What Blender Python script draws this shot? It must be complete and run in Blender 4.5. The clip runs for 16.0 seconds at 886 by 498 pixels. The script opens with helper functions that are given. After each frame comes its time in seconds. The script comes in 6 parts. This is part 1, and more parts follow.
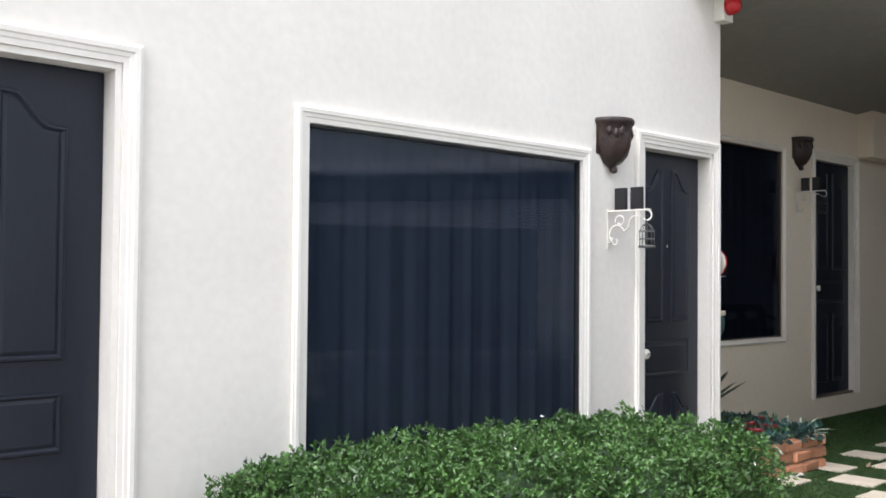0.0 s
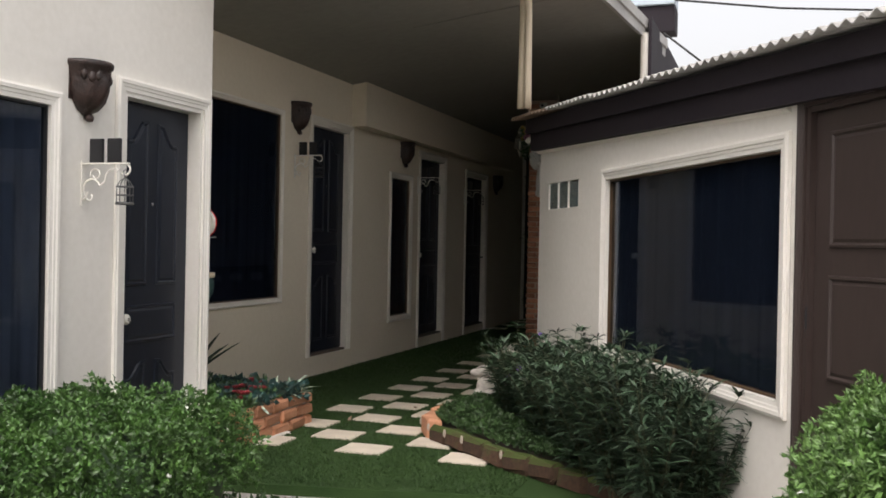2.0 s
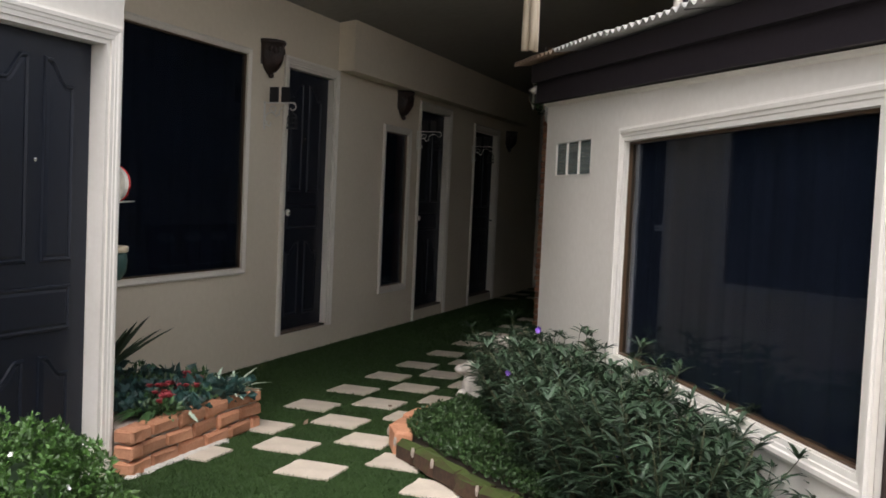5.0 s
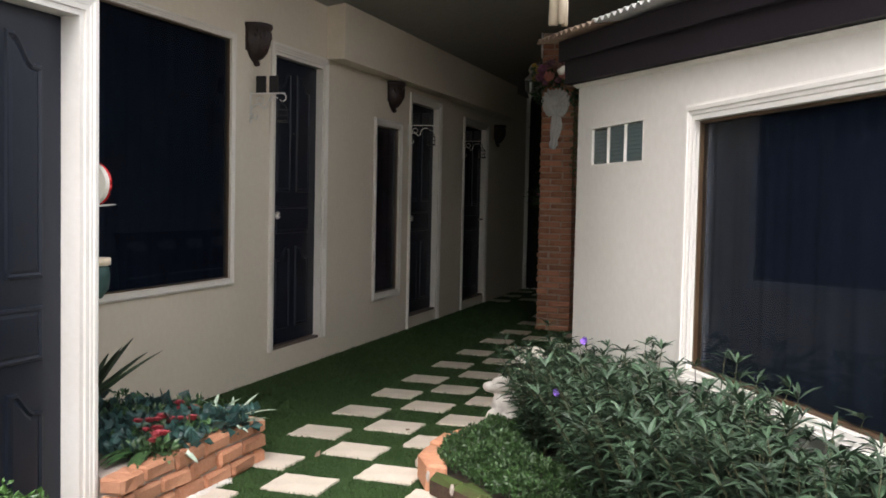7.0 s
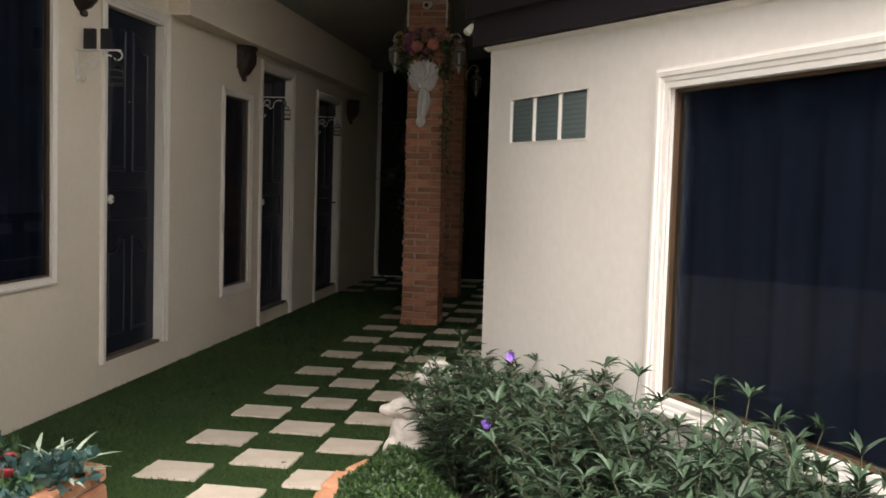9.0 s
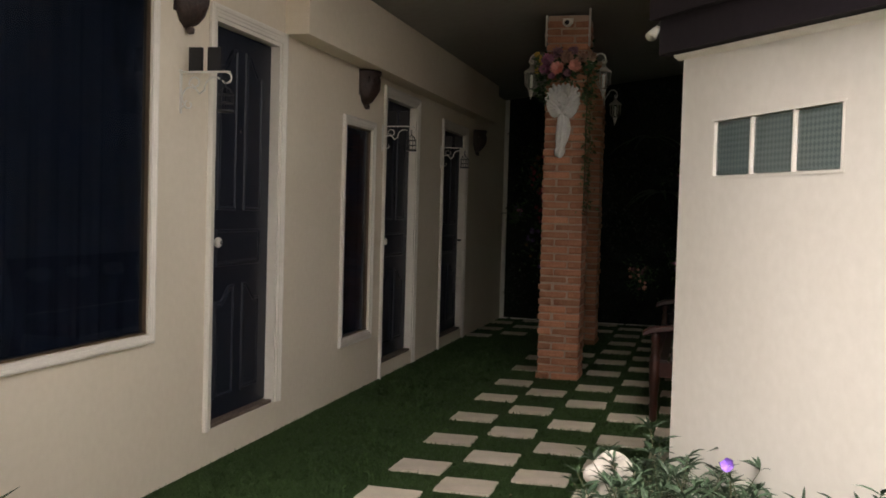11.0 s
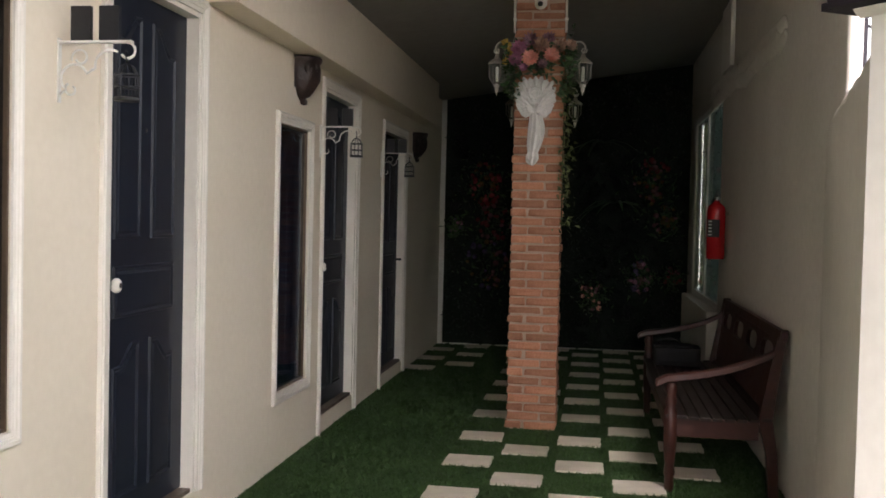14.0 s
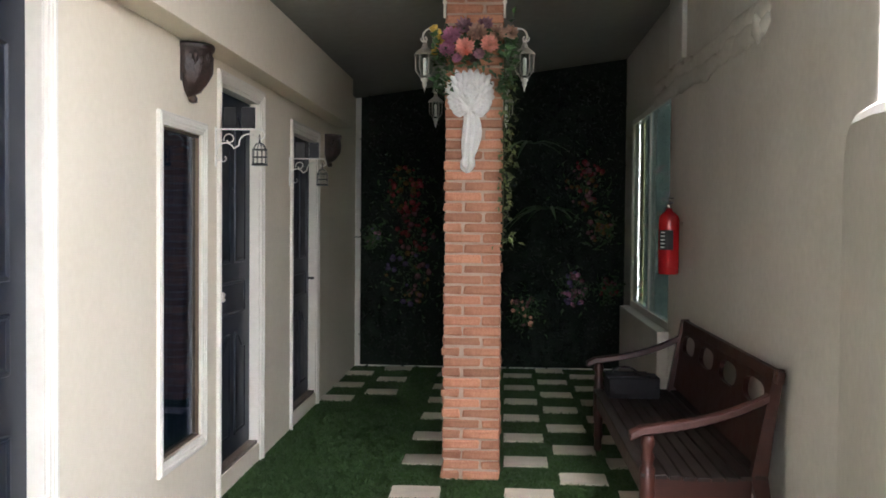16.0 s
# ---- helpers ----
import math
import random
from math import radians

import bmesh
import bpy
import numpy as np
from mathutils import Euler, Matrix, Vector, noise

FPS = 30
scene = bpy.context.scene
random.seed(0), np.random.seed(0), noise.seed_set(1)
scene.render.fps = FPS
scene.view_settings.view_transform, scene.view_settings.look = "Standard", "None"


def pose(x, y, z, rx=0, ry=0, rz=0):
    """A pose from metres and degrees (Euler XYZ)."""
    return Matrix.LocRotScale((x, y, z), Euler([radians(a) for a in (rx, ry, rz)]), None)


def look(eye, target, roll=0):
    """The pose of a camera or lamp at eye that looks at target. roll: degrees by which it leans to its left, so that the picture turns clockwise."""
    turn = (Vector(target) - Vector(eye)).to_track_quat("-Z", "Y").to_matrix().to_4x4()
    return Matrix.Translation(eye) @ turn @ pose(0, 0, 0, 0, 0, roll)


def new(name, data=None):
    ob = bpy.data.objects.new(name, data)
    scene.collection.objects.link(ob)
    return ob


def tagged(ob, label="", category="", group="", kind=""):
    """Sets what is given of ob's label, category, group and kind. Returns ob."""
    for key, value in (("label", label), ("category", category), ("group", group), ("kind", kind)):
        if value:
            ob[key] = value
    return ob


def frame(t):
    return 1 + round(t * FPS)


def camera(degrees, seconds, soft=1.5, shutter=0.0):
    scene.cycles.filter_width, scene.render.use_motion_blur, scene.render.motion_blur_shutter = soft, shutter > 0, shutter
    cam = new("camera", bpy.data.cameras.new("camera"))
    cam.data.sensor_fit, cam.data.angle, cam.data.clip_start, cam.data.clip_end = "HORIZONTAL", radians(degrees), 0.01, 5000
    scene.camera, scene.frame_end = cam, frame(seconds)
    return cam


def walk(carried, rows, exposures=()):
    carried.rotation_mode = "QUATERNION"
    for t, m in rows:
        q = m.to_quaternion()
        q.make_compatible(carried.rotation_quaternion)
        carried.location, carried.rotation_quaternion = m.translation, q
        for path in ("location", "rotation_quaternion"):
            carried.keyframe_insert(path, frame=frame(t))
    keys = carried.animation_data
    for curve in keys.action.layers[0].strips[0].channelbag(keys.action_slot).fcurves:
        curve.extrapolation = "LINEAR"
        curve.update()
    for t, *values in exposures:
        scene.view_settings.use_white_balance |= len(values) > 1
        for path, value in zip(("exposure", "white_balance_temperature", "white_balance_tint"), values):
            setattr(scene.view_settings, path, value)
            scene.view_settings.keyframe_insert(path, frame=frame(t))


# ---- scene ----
cam = camera(49.0, 16.0, soft=1.7)
PATH = [
    (0, (3.021, -7.035, 1.195), (1.568, -5.662, 1.25), 0.5),
    (0.5, (3.092, -6.968, 1.17), (1.895, -5.367, 1.225), 0.8),
    (1, (3.149, -6.891, 1.165), (2.14, -5.164, 1.178), 1.2),
    (1.5, (3.133, -6.83, 1.18), (2.301, -5.011, 1.176), 1.4),
    (2, (3.037, -6.739, 1.191), (2.39, -4.847, 1.181), 1.1),
    (2.5, (3.003, -6.534, 1.172), (2.497, -4.6, 1.155), 2.9),
    (3, (2.961, -6.405, 1.188), (2.468, -4.467, 1.189), 3.0),
    (3.5, (2.875, -6.221, 1.212), (2.374, -4.284, 1.19), 1.4),
    (4, (2.902, -6.03, 1.207), (2.263, -4.136, 1.141), 2.9),
    (4.2, (2.93, -5.938, 1.23), (2.236, -4.064, 1.137), 3.2),
    (6.3, (2.567, -5.215, 1.312), (1.932, -3.321, 1.21), 0.8),
    (6.5, (2.497, -5.205, 1.271), (1.885, -3.304, 1.171), 1.0),
    (7, (2.371, -5.048, 1.256), (1.752, -3.149, 1.153), 1.2),
    (7.5, (2.232, -4.849, 1.257), (1.697, -2.924, 1.166), 1.5),
    (8, (2.072, -4.706, 1.271), (1.707, -2.742, 1.166), 1.0),
    (8.5, (1.976, -4.494, 1.266), (1.701, -2.517, 1.147), 1.7),
    (9, (1.856, -4.279, 1.263), (1.583, -2.303, 1.129), 1.7),
    (9.5, (1.706, -4.092, 1.291), (1.403, -2.119, 1.164), 0.4),
    (10, (1.64, -3.884, 1.287), (1.189, -1.937, 1.197), 1.5),
    (10.2, (1.62, -3.801, 1.291), (1.119, -1.867, 1.197), 1.7),
    (12.3, (1.224, -2.929, 1.331), (0.753, -0.985, 1.295), 0.7),
    (12.5, (1.164, -2.873, 1.342), (0.73, -0.921, 1.304), -0.2),
    (13, (1.063, -2.728, 1.332), (0.649, -0.772, 1.276), 0.5),
    (13.5, (0.999, -2.464, 1.351), (0.593, -0.507, 1.281), 1.3),
    (14, (0.87, -2.25, 1.38), (0.565, -0.274, 1.32), 1.3),
    (14.5, (0.772, -2.088, 1.427), (0.548, -0.102, 1.368), 0.1),
    (15, (0.787, -1.845, 1.437), (0.601, 0.146, 1.388), 0.9),
    (15.5, (0.754, -1.574, 1.439), (0.594, 0.419, 1.373), 1.3),
    (16, (0.654, -1.323, 1.482), (0.534, 0.673, 1.423), 0.5),
]
walk(cam, [(t, look(eye, target, roll)) for t, eye, target, roll in PATH],
     exposures=[(0.0, 0.8, 6050, 13), (0.5, 0.62, 6400, 13), (1.0, 0.47, 6150, 13), (2.0, 0.33, 6600, 14), (4.0, 0.32, 6450, 15), (6.5, 0.87, 6350, 15), (7.5, 1.17, 6300, 15), (8.0, 0.96, 6650, 15), (8.5, 0.97, 6700, 16), (9.0, 1.2, 6750, 16), (9.5, 1.38, 6850, 17), (10.2, 1.24, 6800, 17), (12.5, 2.26, 7400, 17), (13.5, 2.38, 6950, 17), (14.0, 2.50, 6450, 17), (14.5, 2.72, 6150, 17), (15.0, 2.92, 6050, 18), (15.5, 3.28, 5850, 16), (16.0, 3.60, 5950, 15)])

# ---- world and light: bright overcast sky ----
world = bpy.data.worlds.new("overcast_sky")
scene.world = world
world.use_nodes = True
wn = world.node_tree.nodes
wl = world.node_tree.links
sky = wn.new("ShaderNodeTexSky")
sky.sky_type = "NISHITA"
sky.sun_disc = False
sky.sun_elevation = radians(55)
sky.sun_rotation = radians(174)
sky.air_density = 1.6
sky.dust_density = 6.0
soft_sky = wn.new("ShaderNodeHueSaturation")
soft_sky.inputs["Saturation"].default_value = 0.25
wl.new(sky.outputs[0], soft_sky.inputs["Color"])
cloud = wn.new("ShaderNodeMix")
cloud.data_type = "RGBA"
cloud.blend_type = "ADD"
cloud.inputs[0].default_value = 1.0
cloud.inputs[7].default_value = (1.75, 1.78, 1.82, 1)
wl.new(soft_sky.outputs[0], cloud.inputs[6])
wl.new(cloud.outputs[2], wn["Background"].inputs["Color"])
wn["Background"].inputs["Strength"].default_value = 0.15

sun = new("sun", bpy.data.lights.new("sun", "SUN"))
sun.data.energy = 0.9
sun.data.angle = radians(30)
sun.data.color = (1.0, 0.96, 0.9)
sun.matrix_world = look((1, -9, 13), (0, 0, 0))


# ---- materials ----
def material(name, base, rough=0.6, metal=0.0, spec=0.5):
    m = bpy.data.materials.new(name)
    m.use_nodes = True
    b = m.node_tree.nodes["Principled BSDF"]
    b.inputs["Base Color"].default_value = (*base, 1)
    b.inputs["Roughness"].default_value = rough
    b.inputs["Metallic"].default_value = metal
    b.inputs["Specular IOR Level"].default_value = spec
    return m, m.node_tree.nodes, m.node_tree.links, b


def varied(name, c0, c1, scale=4.0, fine=60.0, bump=0.15, dist=0.004, rough=0.6, metal=0.0, spec=0.5, stretch=(1, 1, 1),
           per_object=0.0, per_island=0.0, rough_var=0.12):
    """A surface whose colour wanders between c0 and c1 at two scales, with fine relief."""
    m, n, l, b = material(name, c0, rough, metal, spec)
    tc = n.new("ShaderNodeTexCoord")
    mp = n.new("ShaderNodeMapping")
    mp.inputs["Scale"].default_value = stretch
    l.new(tc.outputs["Object"], mp.inputs["Vector"])
    big = n.new("ShaderNodeTexNoise")
    big.inputs["Scale"].default_value = scale
    big.inputs["Detail"].default_value = 6
    small = n.new("ShaderNodeTexNoise")
    small.inputs["Scale"].default_value = fine
    small.inputs["Detail"].default_value = 4
    l.new(mp.outputs[0], big.inputs["Vector"])
    l.new(mp.outputs[0], small.inputs["Vector"])
    mix = n.new("ShaderNodeMix")
    mix.data_type = "FLOAT"
    mix.inputs[0].default_value = 0.4
    l.new(big.outputs["Fac"], mix.inputs[2])
    l.new(small.outputs["Fac"], mix.inputs[3])
    ramp = n.new("ShaderNodeValToRGB")
    ramp.color_ramp.elements[0].position = 0.32
    ramp.color_ramp.elements[0].color = (*c0, 1)
    ramp.color_ramp.elements[1].position = 0.68
    ramp.color_ramp.elements[1].color = (*c1, 1)
    l.new(mix.outputs[0], ramp.inputs[0])
    out = ramp.outputs[0]
    for amount, node, socket in ((per_object, "ShaderNodeObjectInfo", "Random"), (per_island, "ShaderNodeNewGeometry", "Random Per Island")):
        if amount:
            src = n.new(node)
            mr = n.new("ShaderNodeMapRange")
            mr.inputs["To Min"].default_value = 1 - amount
            mr.inputs["To Max"].default_value = 1 + amount
            l.new(src.outputs[socket], mr.inputs["Value"])
            hs = n.new("ShaderNodeHueSaturation")
            l.new(mr.outputs[0], hs.inputs["Value"])
            l.new(out, hs.inputs["Color"])
            out = hs.outputs[0]
    l.new(out, b.inputs["Base Color"])
    rr = n.new("ShaderNodeMapRange")
    rr.inputs["To Min"].default_value = max(0.02, rough - rough_var)
    rr.inputs["To Max"].default_value = min(1.0, rough + rough_var)
    l.new(big.outputs["Fac"], rr.inputs["Value"])
    l.new(rr.outputs[0], b.inputs["Roughness"])
    if bump:
        bp = n.new("ShaderNodeBump")
        bp.inputs["Strength"].default_value = bump
        bp.inputs["Distance"].default_value = dist
        l.new(mix.outputs[0], bp.inputs["Height"])
        l.new(bp.outputs[0], b.inputs["Normal"])
    return m


WHITE = varied("painted_plaster", (0.73, 0.70, 0.635), (0.83, 0.80, 0.74), 1.3, 26, 0.14, 0.005, 0.7)
CREAM = varied("cream_painted_plaster", (0.73, 0.645, 0.505), (0.815, 0.73, 0.59), 1.1, 26, 0.12, 0.005, 0.72)
GREY_PLASTER = varied("unpainted_grey_plaster", (0.62, 0.585, 0.52), (0.75, 0.715, 0.65), 1.6, 22, 0.35, 0.008, 0.8)
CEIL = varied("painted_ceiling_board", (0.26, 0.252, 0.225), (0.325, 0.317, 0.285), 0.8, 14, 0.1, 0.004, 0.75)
CREAM_TRIM = varied("gloss_cream_trim", (0.76, 0.71, 0.62), (0.84, 0.79, 0.70), 3, 40, 0.06, 0.002, 0.4)
TRIM = varied("gloss_white_trim", (0.79, 0.76, 0.69), (0.86, 0.83, 0.77), 3, 40, 0.06, 0.002, 0.38)
NAVY = varied("navy_door_paint", (0.0075, 0.0105, 0.018), (0.013, 0.0175, 0.029), 3, 70, 0.12, 0.002, 0.42, spec=0.35, stretch=(1, 1, 0.3))
BROWN = varied("brown_door_paint", (0.0372, 0.02552, 0.0228), (0.05084, 0.03538, 0.0312), 2.5, 60, 0.1, 0.002, 0.45, stretch=(1, 1, 0.25))
FASCIA = varied("dark_fascia_paint", (0.014, 0.0105, 0.0145), (0.023, 0.0175, 0.023), 2, 40, 0.2, 0.004, 0.75, spec=0.3)
SHEET = varied("weathered_roof_sheet", (0.32, 0.31, 0.29), (0.52, 0.51, 0.49), 3, 35, 0.15, 0.003, 0.6)
RUSTY = varied("dusty_brown_sheet", (0.16, 0.10, 0.07), (0.34, 0.25, 0.18), 6, 50, 0.3, 0.005, 0.8)
BRICK = varied("clay_brick", (0.31, 0.125, 0.066), (0.51, 0.25, 0.15), 9, 90, 0.6, 0.005, 0.8, per_object=0.28)
EDGE_BRICK = varied("orange_clay_brick", (0.43, 0.18, 0.09), (0.58, 0.30, 0.18), 8, 80, 0.5, 0.005, 0.8, per_object=0.18)
MORTAR = varied("grey_mortar", (0.36, 0.295, 0.24), (0.48, 0.41, 0.35), 12, 120, 0.5, 0.004, 0.9)
BRICK_MORTAR = varied("buff_mortar", (0.37, 0.26, 0.19), (0.50, 0.375, 0.285), 12, 120, 0.5, 0.004, 0.9)
PALE_CEMENT = varied("whitish_cement", (0.50, 0.47, 0.42), (0.66, 0.63, 0.57), 9, 90, 0.5, 0.004, 0.9)
TURF_BASE = varied("artificial_turf_backing", (0.019, 0.044, 0.012), (0.037, 0.072, 0.020), 3, 160, 0.9, 0.012, 0.9, spec=0.2)
BLADE = varied("artificial_grass_blade", (0.022, 0.050, 0.013), (0.039, 0.077, 0.020), 1.5, 30, 0, 0.0, 0.6, spec=0.3, per_island=0.18)
PAVER = varied("cream_stone_paver", (0.50, 0.435, 0.35), (0.65, 0.58, 0.48), 7, 90, 0.5, 0.004, 0.85, per_object=0.08)
CONCRETE = varied("worn_concrete", (0.22, 0.205, 0.19), (0.33, 0.31, 0.285), 1.5, 45, 0.35, 0.006, 0.9)
SOIL = varied("dark_garden_soil", (0.02, 0.014, 0.009), (0.05, 0.036, 0.024), 8, 70, 0.9, 0.02, 0.95)
HEDGE = varied("hedge_leaf", (0.024, 0.068, 0.013), (0.078, 0.165, 0.034), 6, 40, 0, 0, 0.42, per_island=0.45)
BUSH = varied("pale_bush_leaf", (0.055, 0.125, 0.026), (0.14, 0.25, 0.068), 6, 40, 0, 0, 0.45, per_island=0.4)
RUELLIA = varied("long_dark_leaf", (0.019, 0.042, 0.022), (0.053, 0.093, 0.049), 5, 40, 0, 0, 0.5, spec=0.4, per_island=0.45)
COVER = varied("ground_cover_leaf", (0.015, 0.042, 0.010), (0.042, 0.088, 0.022), 6, 40, 0, 0, 0.5, per_island=0.45)
STEM = varied("green_brown_stem", (0.04, 0.05, 0.02), (0.08, 0.075, 0.035), 10, 60, 0.2, 0.002, 0.7)
SILK = varied("silk_leaf_blue_green", (0.012, 0.040, 0.038), (0.042, 0.10, 0.085), 8, 50, 0, 0, 0.5, per_island=0.4)
SILK_GREEN = varied("silk_leaf_green", (0.018, 0.055, 0.016), (0.070, 0.135, 0.048), 8, 50, 0, 0, 0.5, per_island=0.4)
PALE_LEAF = varied("variegated_pale_leaf", (0.25, 0.38, 0.27), (0.55, 0.62, 0.5), 8, 40, 0, 0, 0.5, per_island=0.2)
DARK_LEAF = varied("dark_spiky_leaf", (0.014, 0.03, 0.014), (0.04, 0.07, 0.03), 6, 40, 0, 0, 0.5, per_island=0.3)
RED_PETAL = varied("red_petal", (0.26, 0.022, 0.038), (0.50, 0.09, 0.10), 20, 60, 0, 0, 0.6, per_island=0.25)
PEACH_PETAL = varied("peach_petal", (0.72, 0.28, 0.22), (0.85, 0.45, 0.35), 20, 60, 0, 0, 0.6, per_island=0.15)
PINK_PETAL = varied("mauve_petal", (0.36, 0.12, 0.22), (0.52, 0.24, 0.34), 20, 60, 0, 0, 0.6, per_island=0.25)
YELLOW_PETAL = varied("yellow_petal", (0.5, 0.33, 0.05), (0.66, 0.48, 0.10), 20, 60, 0, 0, 0.6, per_island=0.2)
PURPLE_PETAL = varied("purple_petal", (0.20, 0.09, 0.5), (0.34, 0.18, 0.66), 20, 60, 0, 0, 0.6, per_island=0.15)
WHITE_PETAL = varied("white_petal", (0.75, 0.75, 0.72), (0.85, 0.85, 0.82), 20, 60, 0, 0, 0.6)
RESIN = varied("dark_carved_resin", (0.012, 0.009, 0.008), (0.055, 0.030, 0.024), 14, 70, 0.8, 0.012, 0.42)
IRON_WHITE = varied("white_painted_iron", (0.70, 0.67, 0.60), (0.80, 0.78, 0.72), 10, 80, 0.2, 0.001, 0.45)
IRON_BLACK = varied("black_painted_iron", (0.012, 0.012, 0.014), (0.03, 0.03, 0.032), 10, 80, 0.1, 0.001, 0.45)
CHROME = varied("worn_chrome", (0.72, 0.72, 0.70), (0.82, 0.82, 0.80), 20, 90, 0.03, 0.001, 0.18, metal=1.0, rough_var=0.06)
IVORY = varied("ivory_plastic", (0.72, 0.69, 0.6), (0.8, 0.77, 0.69), 12, 60, 0.05, 0.001, 0.4)
IRON_GREY = varied("dark_grey_wire", (0.05, 0.05, 0.05), (0.12, 0.12, 0.115), 10, 80, 0.1, 0.001, 0.5)
RED_PAINT = varied("red_enamel", (0.42, 0.010, 0.015), (0.56, 0.02, 0.022), 5, 60, 0.03, 0.001, 0.22)
RUBBER = varied("black_rubber", (0.012, 0.012, 0.012), (0.025, 0.025, 0.025), 10, 60, 0.1, 0.001, 0.6)
PLASTER_WHITE = varied("white_cast_plaster", (0.68, 0.67, 0.64), (0.80, 0.79, 0.76), 14, 70, 0.6, 0.006, 0.7)
STATUE = varied("weathered_white_statue", (0.42, 0.39, 0.35), (0.72, 0.68, 0.61), 9, 50, 0.6, 0.008, 0.85)
WOOD = varied("dark_red_varnished_wood", (0.020, 0.0055, 0.0035), (0.056, 0.015, 0.009), 3, 45, 0.2, 0.003, 0.42, stretch=(1, 6, 6))
WOOD_SEAT = varied("worn_dark_wood", (0.007, 0.004, 0.003), (0.024, 0.014, 0.010), 3, 45, 0.25, 0.003, 0.5, stretch=(8, 1, 1))
BEIGE = varied("cream_painted_pipe", (0.60, 0.50, 0.35), (0.70, 0.61, 0.46), 6, 50, 0.1, 0.002, 0.5, stretch=(1, 1, 0.2))
# darker navy copy of the curtain, with the deeper shade of these windows painted in
SHADED_CLOTH = varied("shaded_curtain_cloth_copy", (0.013, 0.016, 0.026), (0.021, 0.024, 0.035), 4, 90, 0.2, 0.002, 0.9, spec=0.2, stretch=(1, 1, 0.1))
# curtain lightened so its colour carries the haze on the facade pane
HAZED_CLOTH = varied("hazed_curtain_cloth", (0.056, 0.059, 0.072), (0.078, 0.082, 0.098), 4, 90, 0.2, 0.002, 0.9, spec=0.2, stretch=(1, 1, 0.1))
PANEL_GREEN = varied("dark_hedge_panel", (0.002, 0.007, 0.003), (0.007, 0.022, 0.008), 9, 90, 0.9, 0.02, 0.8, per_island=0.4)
ALU = varied("aluminium_frame", (0.12, 0.082, 0.052), (0.18, 0.125, 0.08), 5, 60, 0.05, 0.001, 0.4, metal=0.6)
BLUE_BOARD = varied("pale_blue_fascia", (0.42, 0.50, 0.58), (0.52, 0.6, 0.66), 3, 30, 0.1, 0.002, 0.6)
BLACK_MARK = varied("matt_black_letter", (0.008, 0.008, 0.010), (0.016, 0.016, 0.018), 9, 60, 0.05, 0.001, 0.5)
WHITE_INK = varied("white_print", (0.72, 0.72, 0.7), (0.8, 0.8, 0.78), 9, 60, 0, 0, 0.5)
GRANITE = varied("speckled_brown_sill_stone", (0.05, 0.036, 0.028), (0.24, 0.18, 0.14), 70, 260, 0.3, 0.002, 0.6)
# near-black paint that stands for the darkness of unlit rooms
ROOM_SHADE = varied("painted_room_shade", (0.01, 0.01, 0.012), (0.02, 0.02, 0.022), 2, 20, 0, 0, 0.9)


def mossy(name):
    """Dark damp brick with green moss on the faces that look up."""
    m = varied(name, (0.030, 0.018, 0.011), (0.09, 0.046, 0.027), 7, 60, 0.7, 0.006, 0.9, per_object=0.25)
    n, l = m.node_tree.nodes, m.node_tree.links
    b = n["Principled BSDF"]
    brick = b.inputs["Base Color"].links[0].from_socket
    geo = n.new("ShaderNodeNewGeometry")
    xyz = n.new("ShaderNodeSeparateXYZ")
    l.new(geo.outputs["Normal"], xyz.inputs[0])
    nz = n.new("ShaderNodeTexNoise")
    nz.inputs["Scale"].default_value = 16
    l.new(geo.outputs["Position"], nz.inputs["Vector"])
    add = n.new("ShaderNodeMath")
    l.new(xyz.outputs[2], add.inputs[0])
    l.new(nz.outputs["Fac"], add.inputs[1])
    mr = n.new("ShaderNodeMapRange")
    mr.inputs["From Min"].default_value = 0.62
    mr.inputs["From Max"].default_value = 1.35
    l.new(add.outputs[0], mr.inputs["Value"])
    mx = n.new("ShaderNodeMix")
    mx.data_type = "RGBA"
    mx.inputs[7].default_value = (0.050, 0.074, 0.012, 1)
    l.new(mr.outputs[0], mx.inputs[0])
    l.new(brick, mx.inputs[6])
    l.new(mx.outputs[2], b.inputs["Base Color"])
    return m


def thin_cloth(name, c0, c1):
    """Thin curtain cloth that lets part of the daylight behind it through."""
    m = varied(name, c0, c1, 4, 90, 0.2, 0.002, 0.85, stretch=(1, 1, 0.1))
    n, l = m.node_tree.nodes, m.node_tree.links
    tl = n.new("ShaderNodeBsdfTranslucent")
    tl.inputs["Color"].default_value = (*c1, 1)
    mx = n.new("ShaderNodeMixShader")
    mx.inputs[0].default_value = 0.03
    l.new(n["Principled BSDF"].outputs[0], mx.inputs[1])
    l.new(tl.outputs[0], mx.inputs[2])
    l.new(mx.outputs[0], n["Material Output"].inputs["Surface"])
    return m


MOSSY = mossy("mossy_brick")
PALE_CURTAIN = thin_cloth("pale_blue_curtain", (0.27, 0.35, 0.30), (0.37, 0.46, 0.40))
YELLOW_CLOTH = thin_cloth("yellow_curtain", (0.10, 0.097, 0.035), (0.17, 0.16, 0.065))
BAG_CLOTH = varied("black_bag_cloth", (0.004, 0.004, 0.005), (0.010, 0.010, 0.012), 8, 70, 0.3, 0.003, 0.7, spec=0.25)
VINE_LEAF = varied("faded_vine_leaf", (0.050, 0.075, 0.022), (0.15, 0.175, 0.065), 8, 50, 0, 0, 0.6, per_island=0.4)
